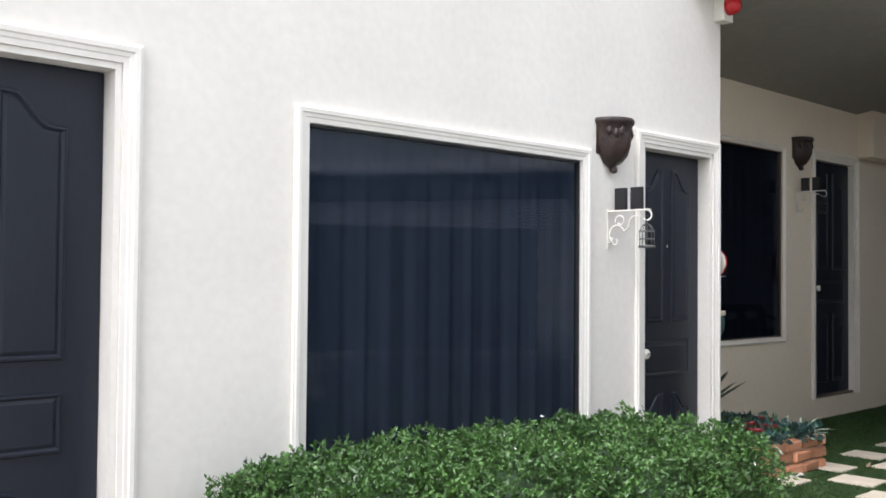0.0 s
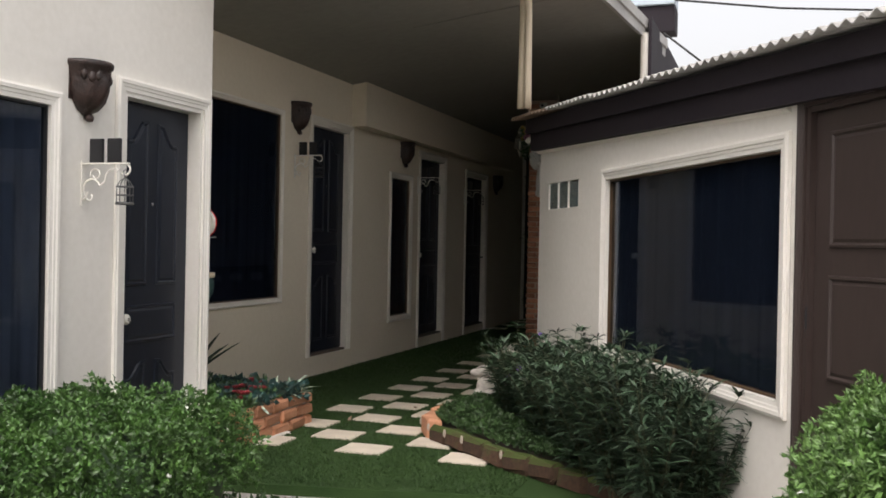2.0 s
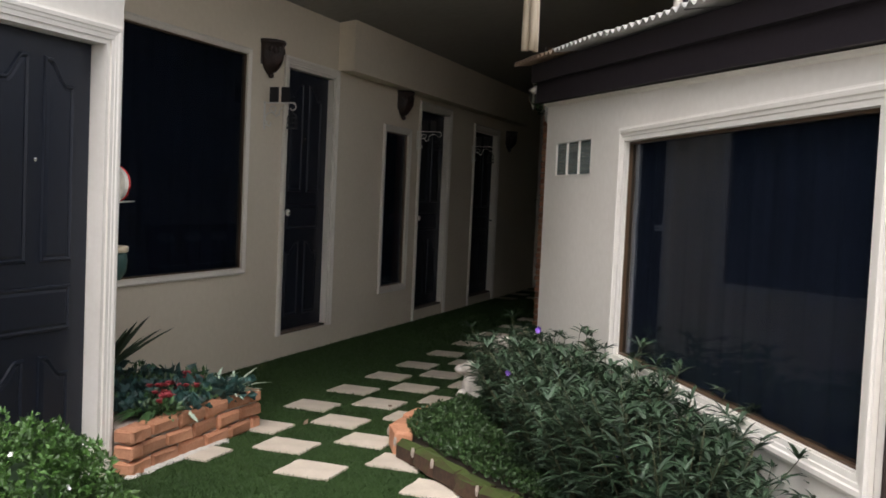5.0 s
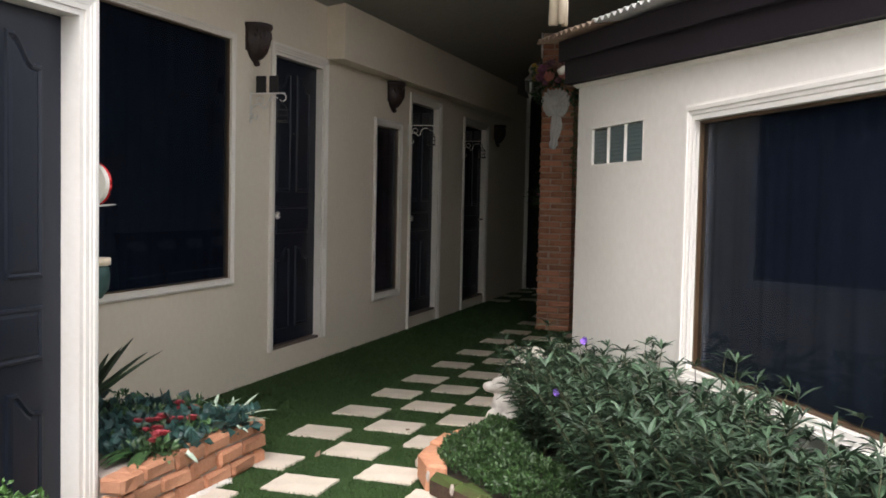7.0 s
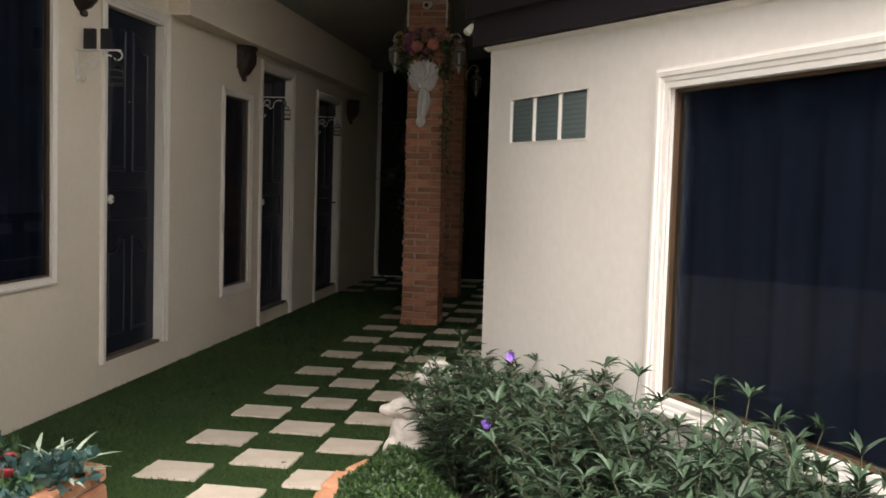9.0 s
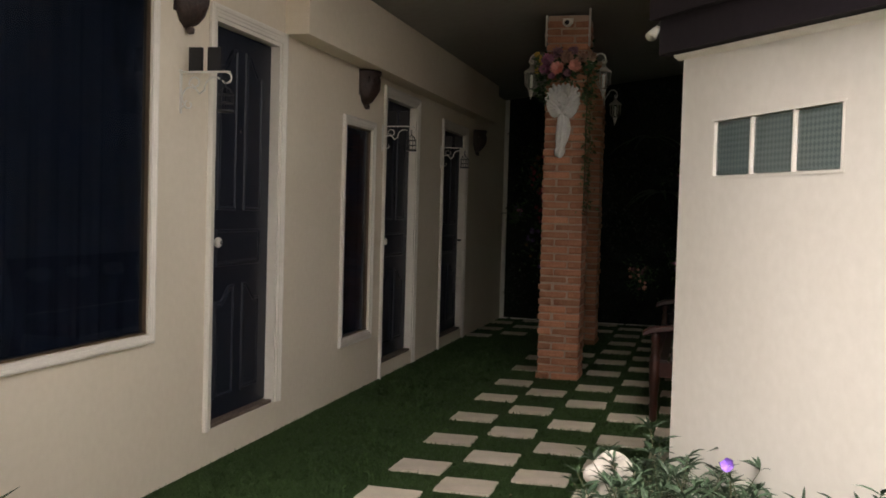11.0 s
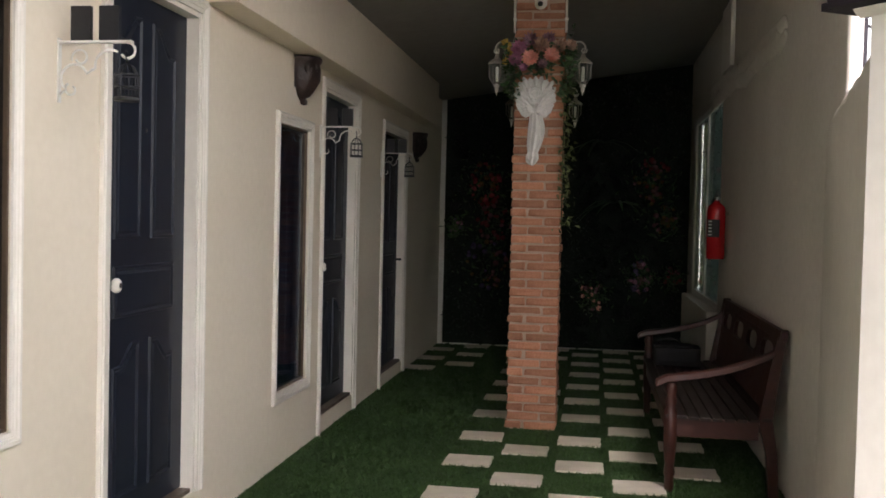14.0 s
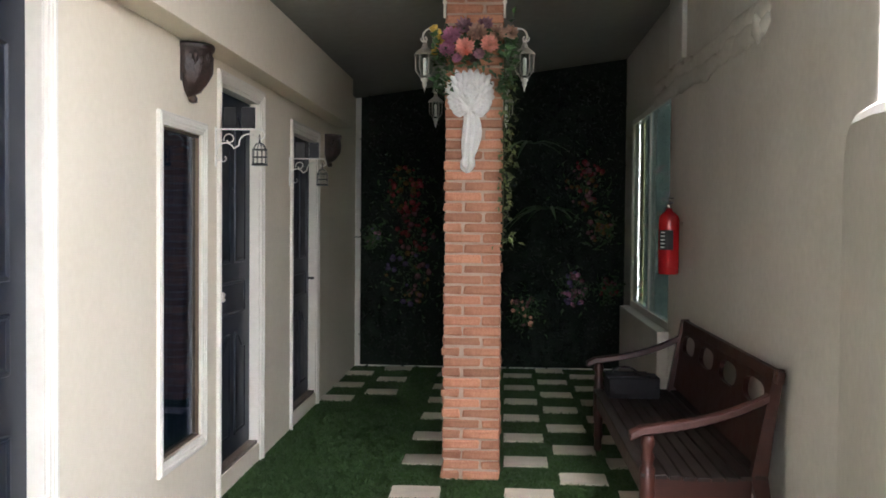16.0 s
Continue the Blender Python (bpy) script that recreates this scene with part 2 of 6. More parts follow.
LANTERN_METAL = varied("dull_pale_metal", (0.26, 0.235, 0.20), (0.42, 0.385, 0.335), 9, 60, 0.3, 0.003, 0.5)
DUSTY_PETAL = varied("dusty_peach_petal", (0.33, 0.19, 0.13), (0.52, 0.33, 0.25), 20, 60, 0, 0, 0.7, per_island=0.3)
DUSTY_MAUVE = varied("dusty_mauve_petal", (0.20, 0.10, 0.13), (0.36, 0.20, 0.24), 20, 60, 0, 0, 0.7, per_island=0.3)
# darkened petal copies: the dim corridor end is put into their colour
SHADED_RED = varied("shaded_red_petal", (0.14, 0.014, 0.025), (0.26, 0.036, 0.045), 20, 60, 0, 0, 0.7, per_island=0.3)
SHADED_PINK = varied("shaded_pink_petal", (0.15, 0.06, 0.08), (0.27, 0.13, 0.14), 20, 60, 0, 0, 0.7, per_island=0.3)
SHADED_OCHRE = varied("shaded_ochre_petal", (0.12, 0.07, 0.02), (0.21, 0.13, 0.04), 20, 60, 0, 0, 0.7, per_island=0.3)
SHADED_MAUVE = varied("shaded_mauve_petal", (0.08, 0.05, 0.14), (0.16, 0.12, 0.23), 20, 60, 0, 0, 0.7, per_island=0.3)


def glass_material(name, tint, through_amount):
    """Dark tinted pane: mirrors by Fresnel, lets a tinted part of the light through."""
    m = bpy.data.materials.new(name)
    m.use_nodes = True
    n, l = m.node_tree.nodes, m.node_tree.links
    n.remove(n["Principled BSDF"])
    tr = n.new("ShaderNodeBsdfTransparent")
    tr.inputs["Color"].default_value = (*[through_amount * c for c in tint], 1)
    gl = n.new("ShaderNodeBsdfGlossy")
    gl.inputs["Roughness"].default_value = 0.015
    gl.inputs["Color"].default_value = (0.80, 0.83, 0.88, 1)
    lw = n.new("ShaderNodeLayerWeight")
    lw.inputs["Blend"].default_value = 0.5
    p5 = n.new("ShaderNodeMath")
    p5.operation = "POWER"
    p5.inputs[1].default_value = 5.0
    l.new(lw.outputs["Facing"], p5.inputs[0])
    fr = n.new("ShaderNodeMapRange")
    fr.inputs["To Min"].default_value = 0.02
    fr.inputs["To Max"].default_value = 0.9
    l.new(p5.outputs[0], fr.inputs["Value"])
    mx = n.new("ShaderNodeMixShader")
    l.new(fr.outputs[0], mx.inputs[0])
    l.new(tr.outputs[0], mx.inputs[1])
    l.new(gl.outputs[0], mx.inputs[2])
    l.new(mx.outputs[0], n["Material Output"].inputs["Surface"])
    return m


BROWN_RAIL = varied("ochre_brown_rail", (0.055, 0.030, 0.014), (0.10, 0.058, 0.028), 6, 60, 0.1, 0.002, 0.45)
TINTED = glass_material("dark_tinted_glass", (0.85, 0.92, 1.0), 0.8)
CLEAR = glass_material("clear_glass", (0.95, 1.0, 0.98), 0.95)
GLASS_BLOCK, _n, _l, _b = material("ribbed_glass_block", (0.13, 0.175, 0.185), 0.12)
_b.inputs["Transmission Weight"].default_value = 0.25
_t = _n.new("ShaderNodeTexCoord")
_m = _n.new("ShaderNodeMapping")
_m.inputs["Rotation"].default_value = (0, radians(45), 0)
_w = _n.new("ShaderNodeTexChecker")
_w.inputs["Scale"].default_value = 78
_w.inputs["Color1"].default_value = (0.105, 0.148, 0.150, 1)
_w.inputs["Color2"].default_value = (0.155, 0.207, 0.205, 1)
_p = _n.new("ShaderNodeBump")
_p.inputs["Strength"].default_value = 0.6
_p.inputs["Distance"].default_value = 0.005
_l.new(_t.outputs["Object"], _m.inputs["Vector"])
_l.new(_m.outputs[0], _w.inputs["Vector"])
_l.new(_w.outputs["Color"], _b.inputs["Base Color"])
_l.new(_w.outputs["Fac"], _p.inputs["Height"])
_l.new(_p.outputs[0], _b.inputs["Normal"])


# ---- building helpers ----
def mesh_of(bm, name, mat, smooth=False):
    me = bpy.data.meshes.new(name)
    bmesh.ops.recalc_face_normals(bm, faces=bm.faces)
    bm.to_mesh(me)
    bm.free()
    if mat:
        me.materials.append(mat)
    if smooth:
        for p in me.polygons:
            p.use_smooth = True
    return me


def part(name, bm, mat, parent, label="", smooth=False):
    ob = new(name, mesh_of(bm, name, mat, smooth))
    ob.parent = parent
    if label:
        ob["label"] = label
    return ob


def raw_part(name, verts, faces, mat, parent, label="", smooth=False):
    me = bpy.data.meshes.new(name)
    me.from_pydata(verts, [], faces)
    me.materials.append(mat)
    if smooth:
        for p in me.polygons:
            p.use_smooth = True
    ob = new(name, me)
    ob.parent = parent
    if label:
        ob["label"] = label
    return ob


def thing(name, m=None, label="", category="", group="", kind=""):
    ob = new(name)
    ob.empty_display_size = 0.1
    if m is not None:
        ob.matrix_world = m
    return tagged(ob, label, category, group, kind)


def box(bm, x0, x1, y0, y1, z0, z1, bevel=0.0, m=None):
    vs = [bm.verts.new(v) for v in ((x0, y0, z0), (x1, y0, z0), (x1, y1, z0), (x0, y1, z0), (x0, y0, z1), (x1, y0, z1), (x1, y1, z1), (x0, y1, z1))]
    fs = [bm.faces.new([vs[i] for i in f]) for f in ((0, 3, 2, 1), (4, 5, 6, 7), (0, 1, 5, 4), (1, 2, 6, 5), (2, 3, 7, 6), (3, 0, 4, 7))]
    if bevel:
        es = list({e for f in fs for e in f.edges})
        r = bmesh.ops.bevel(bm, geom=es, offset=bevel, segments=2, profile=0.7, affect="EDGES")
        vs = list({v for f in r["faces"] for v in f.verts} | {v for v in vs if v.is_valid})
    if m is not None:
        bmesh.ops.transform(bm, matrix=m, verts=[v for v in vs if v.is_valid])
    return bm


def boxed(*a, **k):
    return box(bmesh.new(), *a, **k)


def tube(bm, pts, r, sides=8, r1=None, cap=True):
    """A round bar along the points; r to r1."""
    pts = [Vector(p) for p in pts]
    rings = []
    up = Vector((0, 0, 1))
    for i, p in enumerate(pts):
        d = (pts[min(i + 1, len(pts) - 1)] - pts[max(i - 1, 0)]).normalized()
        a = d.cross(up if abs(d.z) < 0.95 else Vector((1, 0, 0))).normalized()
        b = d.cross(a)
        f = i / max(1, len(pts) - 1)
        rr = r if r1 is None else r + (r1 - r) * f
        rings.append([bm.verts.new(p + rr * (math.cos(2 * math.pi * k / sides) * a + math.sin(2 * math.pi * k / sides) * b)) for k in range(sides)])
    for q, s in zip(rings, rings[1:]):
        for k in range(sides):
            bm.faces.new((q[k], q[(k + 1) % sides], s[(k + 1) % sides], s[k]))
    if cap:
        bm.faces.new(rings[0])
        bm.faces.new(rings[-1])
    return bm


def turned(bm, profile, sides=16, axis=(0, 0, 0), half=False):
    """Turn (radius, z) pairs about a vertical line."""
    n = sides
    rings = [[bm.verts.new((axis[0] + max(r, 0.0004) * math.cos(2 * math.pi * k / n), axis[1] + max(r, 0.0004) * math.sin(2 * math.pi * k / n), axis[2] + z))
              for k in range(n)] for r, z in profile]
    for q, s in zip(rings, rings[1:]):
        for k in range(n):
            bm.faces.new((q[k], q[(k + 1) % n], s[(k + 1) % n], s[k]))
    bm.faces.new(rings[0])
    bm.faces.new(rings[-1])
    return bm


def facing(origin, out):
    """A wall's frame: local x along the wall, y out of it, z up."""
    y = Vector(out).normalized()
    x = y.cross(Vector((0, 0, 1)))
    m = Matrix((x, y, Vector((0, 0, 1)))).transposed().to_4x4()
    m.translation = Vector(origin)
    return m


def wall_mesh(u0, u1, z0, z1, thick, holes, top=None):
    """A wall from local y = 0 back to -thick, with openings (u0, u1, z0, z1) cut through it. top(u) may tilt its upper edge."""
    bm = bmesh.new()
    us = sorted({u0, u1, *[h[0] for h in holes], *[h[1] for h in holes]})
    zs = sorted({z0, z1, *[h[2] for h in holes], *[h[3] for h in holes]})
    us = [u for u in us if u0 <= u <= u1]
    zs = [z for z in zs if z0 <= z <= z1]
    cache = {}

    def v(i, j, back):
        if (i, j, back) not in cache:
            z = zs[j]
            if top and j == len(zs) - 1:
                z = top(us[i])
            cache[i, j, back] = bm.verts.new((us[i], -thick if back else 0, z))
        return cache[i, j, back]

    def solid(i, j):
        if not (0 <= i < len(us) - 1 and 0 <= j < len(zs) - 1):
            return False
        cu, cz = (us[i] + us[i + 1]) / 2, (zs[j] + zs[j + 1]) / 2
        return not any(h[0] < cu < h[1] and h[2] < cz < h[3] for h in holes)

    for i in range(len(us) - 1):
        for j in range(len(zs) - 1):
            if not solid(i, j):
                continue
            for b in (False, True):
                bm.faces.new((v(i, j, b), v(i + 1, j, b), v(i + 1, j + 1, b), v(i, j + 1, b)))
            for di, dj, (a, c) in ((-1, 0, ((i, j), (i, j + 1))), (1, 0, ((i + 1, j), (i + 1, j + 1))), (0, -1, ((i, j), (i + 1, j))), (0, 1, ((i, j + 1), (i + 1, j + 1)))):
                if not solid(i + di, j + dj):
                    bm.faces.new((v(*a, False), v(*c, False), v(*c, True), v(*a, True)))
    return bm


MOULD = [(0.0, 0.0), (0.0, 0.014), (0.022, 0.016), (0.026, 0.020), (0.040, 0.022), (0.046, 0.028), (0.064, 0.029), (0.070, 0.023), (0.078, 0.021), (0.078, 0.0)]


def moulding(u0, u1, z0, z1, width, closed, proud=0.75):
    """A mitred frame round the opening; closed: on four sides, else open at the foot."""
    bm = bmesh.new()
    k = width / 0.078
    loops = []
    for w, hgt in MOULD:
        w *= k
        hgt *= proud
        c = [(u0 - w, z0 - (w if closed else 0)), (u0 - w, z1 + w), (u1 + w, z1 + w), (u1 + w, z0 - (w if closed else 0))]
        loops.append([bm.verts.new((u, hgt + 0.002, z)) for u, z in c])
    n = 4 if closed else 3
    for a, b in zip(loops, loops[1:]):
        for i in range(n):
            bm.faces.new((a[i], a[(i + 1) % 4], b[(i + 1) % 4], b[i]))
    if not closed:
        bm.faces.new([q[0] for q in loops])
        bm.faces.new([q[3] for q in loops])
    return bm


def inset_loop(pts, d):
    out = []
    n = len(pts)
    for i in range(n):
        p0, p, p1 = Vector(pts[i - 1]), Vector(pts[i]), Vector(pts[(i + 1) % n])
        e0, e1 = (p - p0).normalized(), (p1 - p).normalized()
        n0, n1 = Vector((-e0.y, e0.x)), Vector((-e1.y, e1.x))
        q = (n0 + n1)
        q = q / max(0.3, q.length_squared / 2) if q.length > 1e-6 else n0
        out.append(p + q * d)
    return out


def door_panel(outline, steps=((0, 0.0), (0.004, 0.009), (0.012, 0.010), (0.020, 0.002), (0.032, 0.007))):
    """A raised door panel from a counter-clockwise outline in (x, z)."""
    bm = bmesh.new()
    loops = []
    for d, hgt in steps:
        loops.append([bm.verts.new((p.x, hgt, p.y)) for p in inset_loop(outline, d)])
    n = len(outline)
    for a, b in zip(loops, loops[1:]):
        for i in range(n):
            bm.faces.new((a[i], a[(i + 1) % n], b[(i + 1) % n], b[i]))
    bm.faces.new(loops[-1])
    return bm


def rect(x0, x1, z0, z1):
    return [(x0, z0), (x1, z0), (x1, z1), (x0, z1)]


def arched(x0, x1, z0, z_low, z_high, rise_left):
    """A panel whose top swings in an S from z_low at one side to z_high at the other."""
    pts = [(x0, z0), (x1, z0)]
    for f in (0.0, 0.28, 0.36, 0.44, 0.5, 0.56, 0.64, 0.72, 1.0):
        x = x1 + (x0 - x1) * f
        g = 0.5 - 0.5 * math.cos(math.pi * min(1, max(0, (f - 0.2) / 0.6)))
        if not rise_left:
            g = 1 - g
        pts.append((x, z_low + (z_high - z_low) * g))
    return pts


def leaf_cloud(name, places, size, mat, parent, width=0.35, bend=0.25, seed=1, label=""):
    """Many small pointed leaves: places is a list of (point, outward direction)."""
    rng = np.random.default_rng(seed)
    n = len(places)
    p = np.array([q[0] for q in places], float)
    d = np.array([q[1] for q in places], float) + rng.normal(0, 0.55, (n, 3))
    d /= np.linalg.norm(d, axis=1)[:, None]
    side = np.cross(d, rng.normal(0, 1, (n, 3)))
    side /= np.linalg.norm(side, axis=1)[:, None] + 1e-9
    up = np.cross(side, d)
    ln = size * rng.uniform(0.65, 1.3, n)[:, None]
    w = ln * width
    a = p
    b = p + d * ln * 0.5 + side * w * 0.5 + up * ln * 0.06
    c = p + d * ln - up * ln * bend * rng.uniform(0.2, 1.2, n)[:, None]
    e = p + d * ln * 0.5 - side * w * 0.5 + up * ln * 0.06
    mid = p + d * ln * 0.5 - up * ln * 0.03
    verts = np.stack([a, b, c, e, mid], 1).reshape(-1, 3)
    i = np.arange(n)[:, None] * 5
    faces = np.concatenate([i + np.array([[0, 1, 4]]), i + np.array([[1, 2, 4]]), i + np.array([[2, 3, 4]]), i + np.array([[3, 0, 4]])])
    return raw_part(name, verts.tolist(), faces.tolist(), mat, parent, label)


def lumpy(bm, center, radii, seed=0, rough=0.12, freq=3.0, u=18, v=12):
    """A rounded lump with an uneven skin."""
    r = bmesh.ops.create_uvsphere(bm, u_segments=u, v_segments=v, radius=1.0)
    off = Vector((seed * 3.1, seed * 1.7, seed * 0.9))
    for vert in r["verts"]:
        k = 1 + rough * noise.noise(vert.co * freq + off)
        vert.co = Vector(center) + Vector((vert.co.x * radii[0] * k, vert.co.y * radii[1] * k, vert.co.z * radii[2] * k))
    return bm


# ---- plan ----
XF, XL, XR = 0.05, -0.82, 1.875         # facade, corridor wall, opposite wall
YC, YE = -2.032, 8.42                   # facade corner, far end
C = Vector((1.453, -0.012, 0))          # corner of the low building
U = Vector((0.4944, -0.8693, 0))       # along its front
N = Vector((-0.8693, -0.4944, 0))      # out of its front
Q = Vector((XR, 2.25, 0))
LEFT_OUT = facing((XF, 0, 0), (1, 0, 0))
LEFT_IN = facing((XL, 0, 0), (1, 0, 0))
RIGHT = facing((XR, 0, 0), (-1, 0, 0))
DIAG = facing(C, N)


def ceiling_z(x):
    return 2.70 + 0.145 * (x + 0.82)


def structure(name, bm, mat, label, category, m=None):
    ob = new(name, mesh_of(bm, name, mat))
    if m is not None:
        ob.matrix_world = m
    return tagged(ob, label, category, kind="structure")


# ground and turf
bm = bmesh.new()
bmesh.ops.create_grid(bm, x_segments=2, y_segments=2, size=150)
structure("ground", bm, CONCRETE, "grey worn concrete yard ground", "ground", Matrix.Translation((0, 0, -0.05)))
TURF = [(XL, YE), (XL, YC), (XF, YC), (XF, -2.56), (0.35, -2.55), (0.65, -2.53), (1.0, -2.46), (1.44, -2.37), (1.9, -2.27), (2.4, -2.2), (2.4, -1.5), (C.x, C.y), (Q.x, Q.y), (XR, YE)]
bm = bmesh.new()
lo = [bm.verts.new((x, y, -0.05)) for x, y in TURF]
hi = [bm.verts.new((x, y, 0.0)) for x, y in TURF]
bm.faces.new(hi)
for i in range(len(TURF)):
    j = (i + 1) % len(TURF)
    bm.faces.new((lo[i], lo[j], hi[j], hi[i]))
floor = structure("floor", bm, TURF_BASE, "dark green artificial turf covering the corridor floor", "floor")

# facade wall with its doors and window
D5 = (5.655, 6.47, -0.15, 1.868)
W4 = (3.31, 4.925, 0.20, 1.76)
D4 = (2.122, 2.80, -0.12, 1.90)
structure("wall_facade", wall_mesh(-YC, 9.5, -0.2, 3.7, 0.15, [D5, W4, D4]), WHITE, "white painted plaster facade wall", "wall", LEFT_OUT)
structure("wall_return", boxed(XL, XF - 0.15, YC - 0.15, YC, -0.2, 3.7), WHITE, "white plaster return of the facade wall", "wall")

W3 = (-0.368, 1.25, 0.727, 2.225)
D3 = (-1.735, -0.945, 0.175, 2.24)
W2 = (-3.36, -2.81, 0.415, 1.885)
D2 = (-4.53, -3.69, 0.11, 2.195)
D1 = (-6.34, -5.44, 0.10, 2.115)
structure("wall_corridor", wall_mesh(-YE - 0.15, -YC, -0.1, 3.7, 0.15, [W3, D3, W2, D2, D1]), CREAM, "off-white plaster corridor wall with doors", "wall", LEFT_IN)
structure("beam", boxed(XL + 0.001, XL + 0.15, 1.78, 7.25, 2.30, ceiling_z(XL + 0.15) + 0.0, bevel=0.006), CREAM, "white plaster beam box along the wall under the ceiling", "beam")

RW = (5.85, 7.95, 0.69, 2.44)
structure("wall_right", wall_mesh(1.95, YE + 0.15, -0.1, ceiling_z(XR) - 0.002, 0.06, [RW]), GREY_PLASTER, "greyish plaster wall behind the bench", "wall", RIGHT)
bm = bmesh.new()
tube(bm, [(1.952, -0.03, 1.70), (1.952, -0.03, ceiling_z(XR) - 0.004)], 0.0315, 16)
structure("trim", bm, GREY_PLASTER, "rounded end of the plaster wall", "wall", RIGHT)
lw = (Q - C).normalized()
LOW = facing(C, (-lw.y, lw.x, 0))
bm = bmesh.new()
n_low = 60
length_low = (Q - C).length
prof = [(0.0, -0.1)] + [(0.0, 0.0)] + [(-0.075 + 0.075 * math.cos(a), 0.075 * math.sin(a)) for a in np.linspace(0.2, math.pi - 0.2, 7)] + [(-0.15, 0.0), (-0.15, -0.1)]
rows_low = []
for i in range(n_low + 1):
    u = length_low * i / n_low
    bow = min(1.0, max(0.0, (u - length_low + 0.16) / 0.16))      # rounded shoulder where it meets the tall wall
    top = 1.735 + 0.036 * u + 0.012 * noise.noise(Vector((u * 3, 0, 0))) - 0.12 * (1 - math.sqrt(1 - bow * bow))
    rows_low.append([bm.verts.new((u, y, (-0.1 if k in (0, len(prof) - 1) else top + z))) for k, (y, z) in enumerate(prof)])
for a, b in zip(rows_low, rows_low[1:]):
    for k in range(len(prof) - 1):
        bm.faces.new((a[k], a[k + 1], b[k + 1], b[k]))
bm.faces.new(rows_low[0])
bm.faces.new(rows_low[-1])
structure("wall_low", bm, GREY_PLASTER, "low pale grey plaster wall with a rounded top", "wall", LOW)
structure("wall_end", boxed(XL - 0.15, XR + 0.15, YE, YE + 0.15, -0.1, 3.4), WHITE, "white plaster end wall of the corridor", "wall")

# ceiling that rises to the open side
bm = bmesh.new()
# front edge carried unseen out to y = -2.35, added to shade the corridor
EDGE_A, EDGE_B = Vector((1.55, -2.35, 0)), Vector((1.945, 3.0, 0))      # slanting open edge of the canopy
plan = [(XL, -2.35), (EDGE_A.x, EDGE_A.y), (EDGE_B.x, EDGE_B.y), (XR + 0.06, YE + 0.1), (XL, YE + 0.1)]
v = [(bm.verts.new((x, y, ceiling_z(x))), bm.verts.new((x, y, ceiling_z(x) + 0.12))) for x, y in plan]
bm.faces.new([p[0] for p in v])
bm.faces.new([p[1] for p in v])
for p, q in zip(v, v[1:] + v[:1]):
    bm.faces.new((p[0], q[0], q[1], p[1]))
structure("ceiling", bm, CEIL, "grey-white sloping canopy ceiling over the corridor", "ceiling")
xe = XR + 0.06
# dark sheets over the wall's outer face, coloured as the shade below the canopy
structure("trim", boxed(xe + 0.001, xe + 0.03, 1.99, RW[0] - 0.08, 2.02, ceiling_z(xe) + 0.14, bevel=0.004), FASCIA, "dark board painting the shade on the wall under the canopy edge", "trim")
structure("trim", boxed(xe + 0.001, xe + 0.03, RW[0] - 0.078, YE - 0.2, RW[3] + 0.04, ceiling_z(xe) + 0.14, bevel=0.004), FASCIA, "dark board painting the shade on the wall under the canopy edge", "trim")
bm = bmesh.new()
ends = []
for p in (EDGE_A, EDGE_B):
    z = ceiling_z(p.x)
    ends.append([bm.verts.new((p.x + dx, p.y, z + dz)) for dx, dz in ((0.001, -0.03), (0.032, -0.03), (0.032, 0.05), (0.05, 0.055), (0.05, 0.14), (0.001, 0.14))])
for k in range(6):
    bm.faces.new((ends[0][k], ends[0][(k + 1) % 6], ends[1][(k + 1) % 6], ends[1][k]))
bm.faces.new(ends[0])
bm.faces.new(ends[1])
structure("trim", bm, SHEET, "grey metal edge strip of the slanting canopy side", "trim")
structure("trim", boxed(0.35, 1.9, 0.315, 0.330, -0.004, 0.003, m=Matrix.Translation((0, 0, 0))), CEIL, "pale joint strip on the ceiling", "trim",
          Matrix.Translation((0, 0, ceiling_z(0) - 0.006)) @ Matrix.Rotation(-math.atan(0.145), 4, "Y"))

# low building: front wall, its side walls and roof
GB = (-0.855, -0.208, 1.437, 1.62)
WR = (-3.25, -1.362, 0.62, 1.575)
DB = (-4.09, -3.415, -0.28, 1.712)
structure("wall_front", wall_mesh(-5.9, 0.0, -0.3, 1.865, 0.14, [GB, WR, DB], top=lambda u: 1.80 if u < -3.4 else 1.865 + 0.0407 * u), WHITE, "white plaster front wall of the low building", "wall", DIAG)
bm = bmesh.new()
lip = [[bm.verts.new((u, y, 1.862 + 0.0407 * u + dz)) for y, dz in ((0.001, -0.020), (0.016, -0.012), (0.024, -0.002), (0.001, -0.002))] for u in (-3.3, 0.03)]
for k in range(4):
    bm.faces.new((lip[0][k], lip[0][(k + 1) % 4], lip[1][(k + 1) % 4], lip[1][k]))
bm.faces.new(lip[0])
bm.faces.new(lip[1])
structure("trim", bm, WHITE, "thin white plaster lip under the dark eave", "trim", DIAG)
structure("wall_back", boxed(5.6, 5.75, -4.6, 4.0, -0.3, 2.3), WHITE, "plain white back wall of the low building", "wall")


def eave(s, off, z):
    return C + U * s + N * off + Vector((0, 0, z))


S0, S1 = -0.26, 6.0


def eave_z(s):
    return 1.865 - 0.0407 * s


roof = thing("roof", label="corrugated grey roof with a dark fascia over the low building", category="roof", kind="structure")
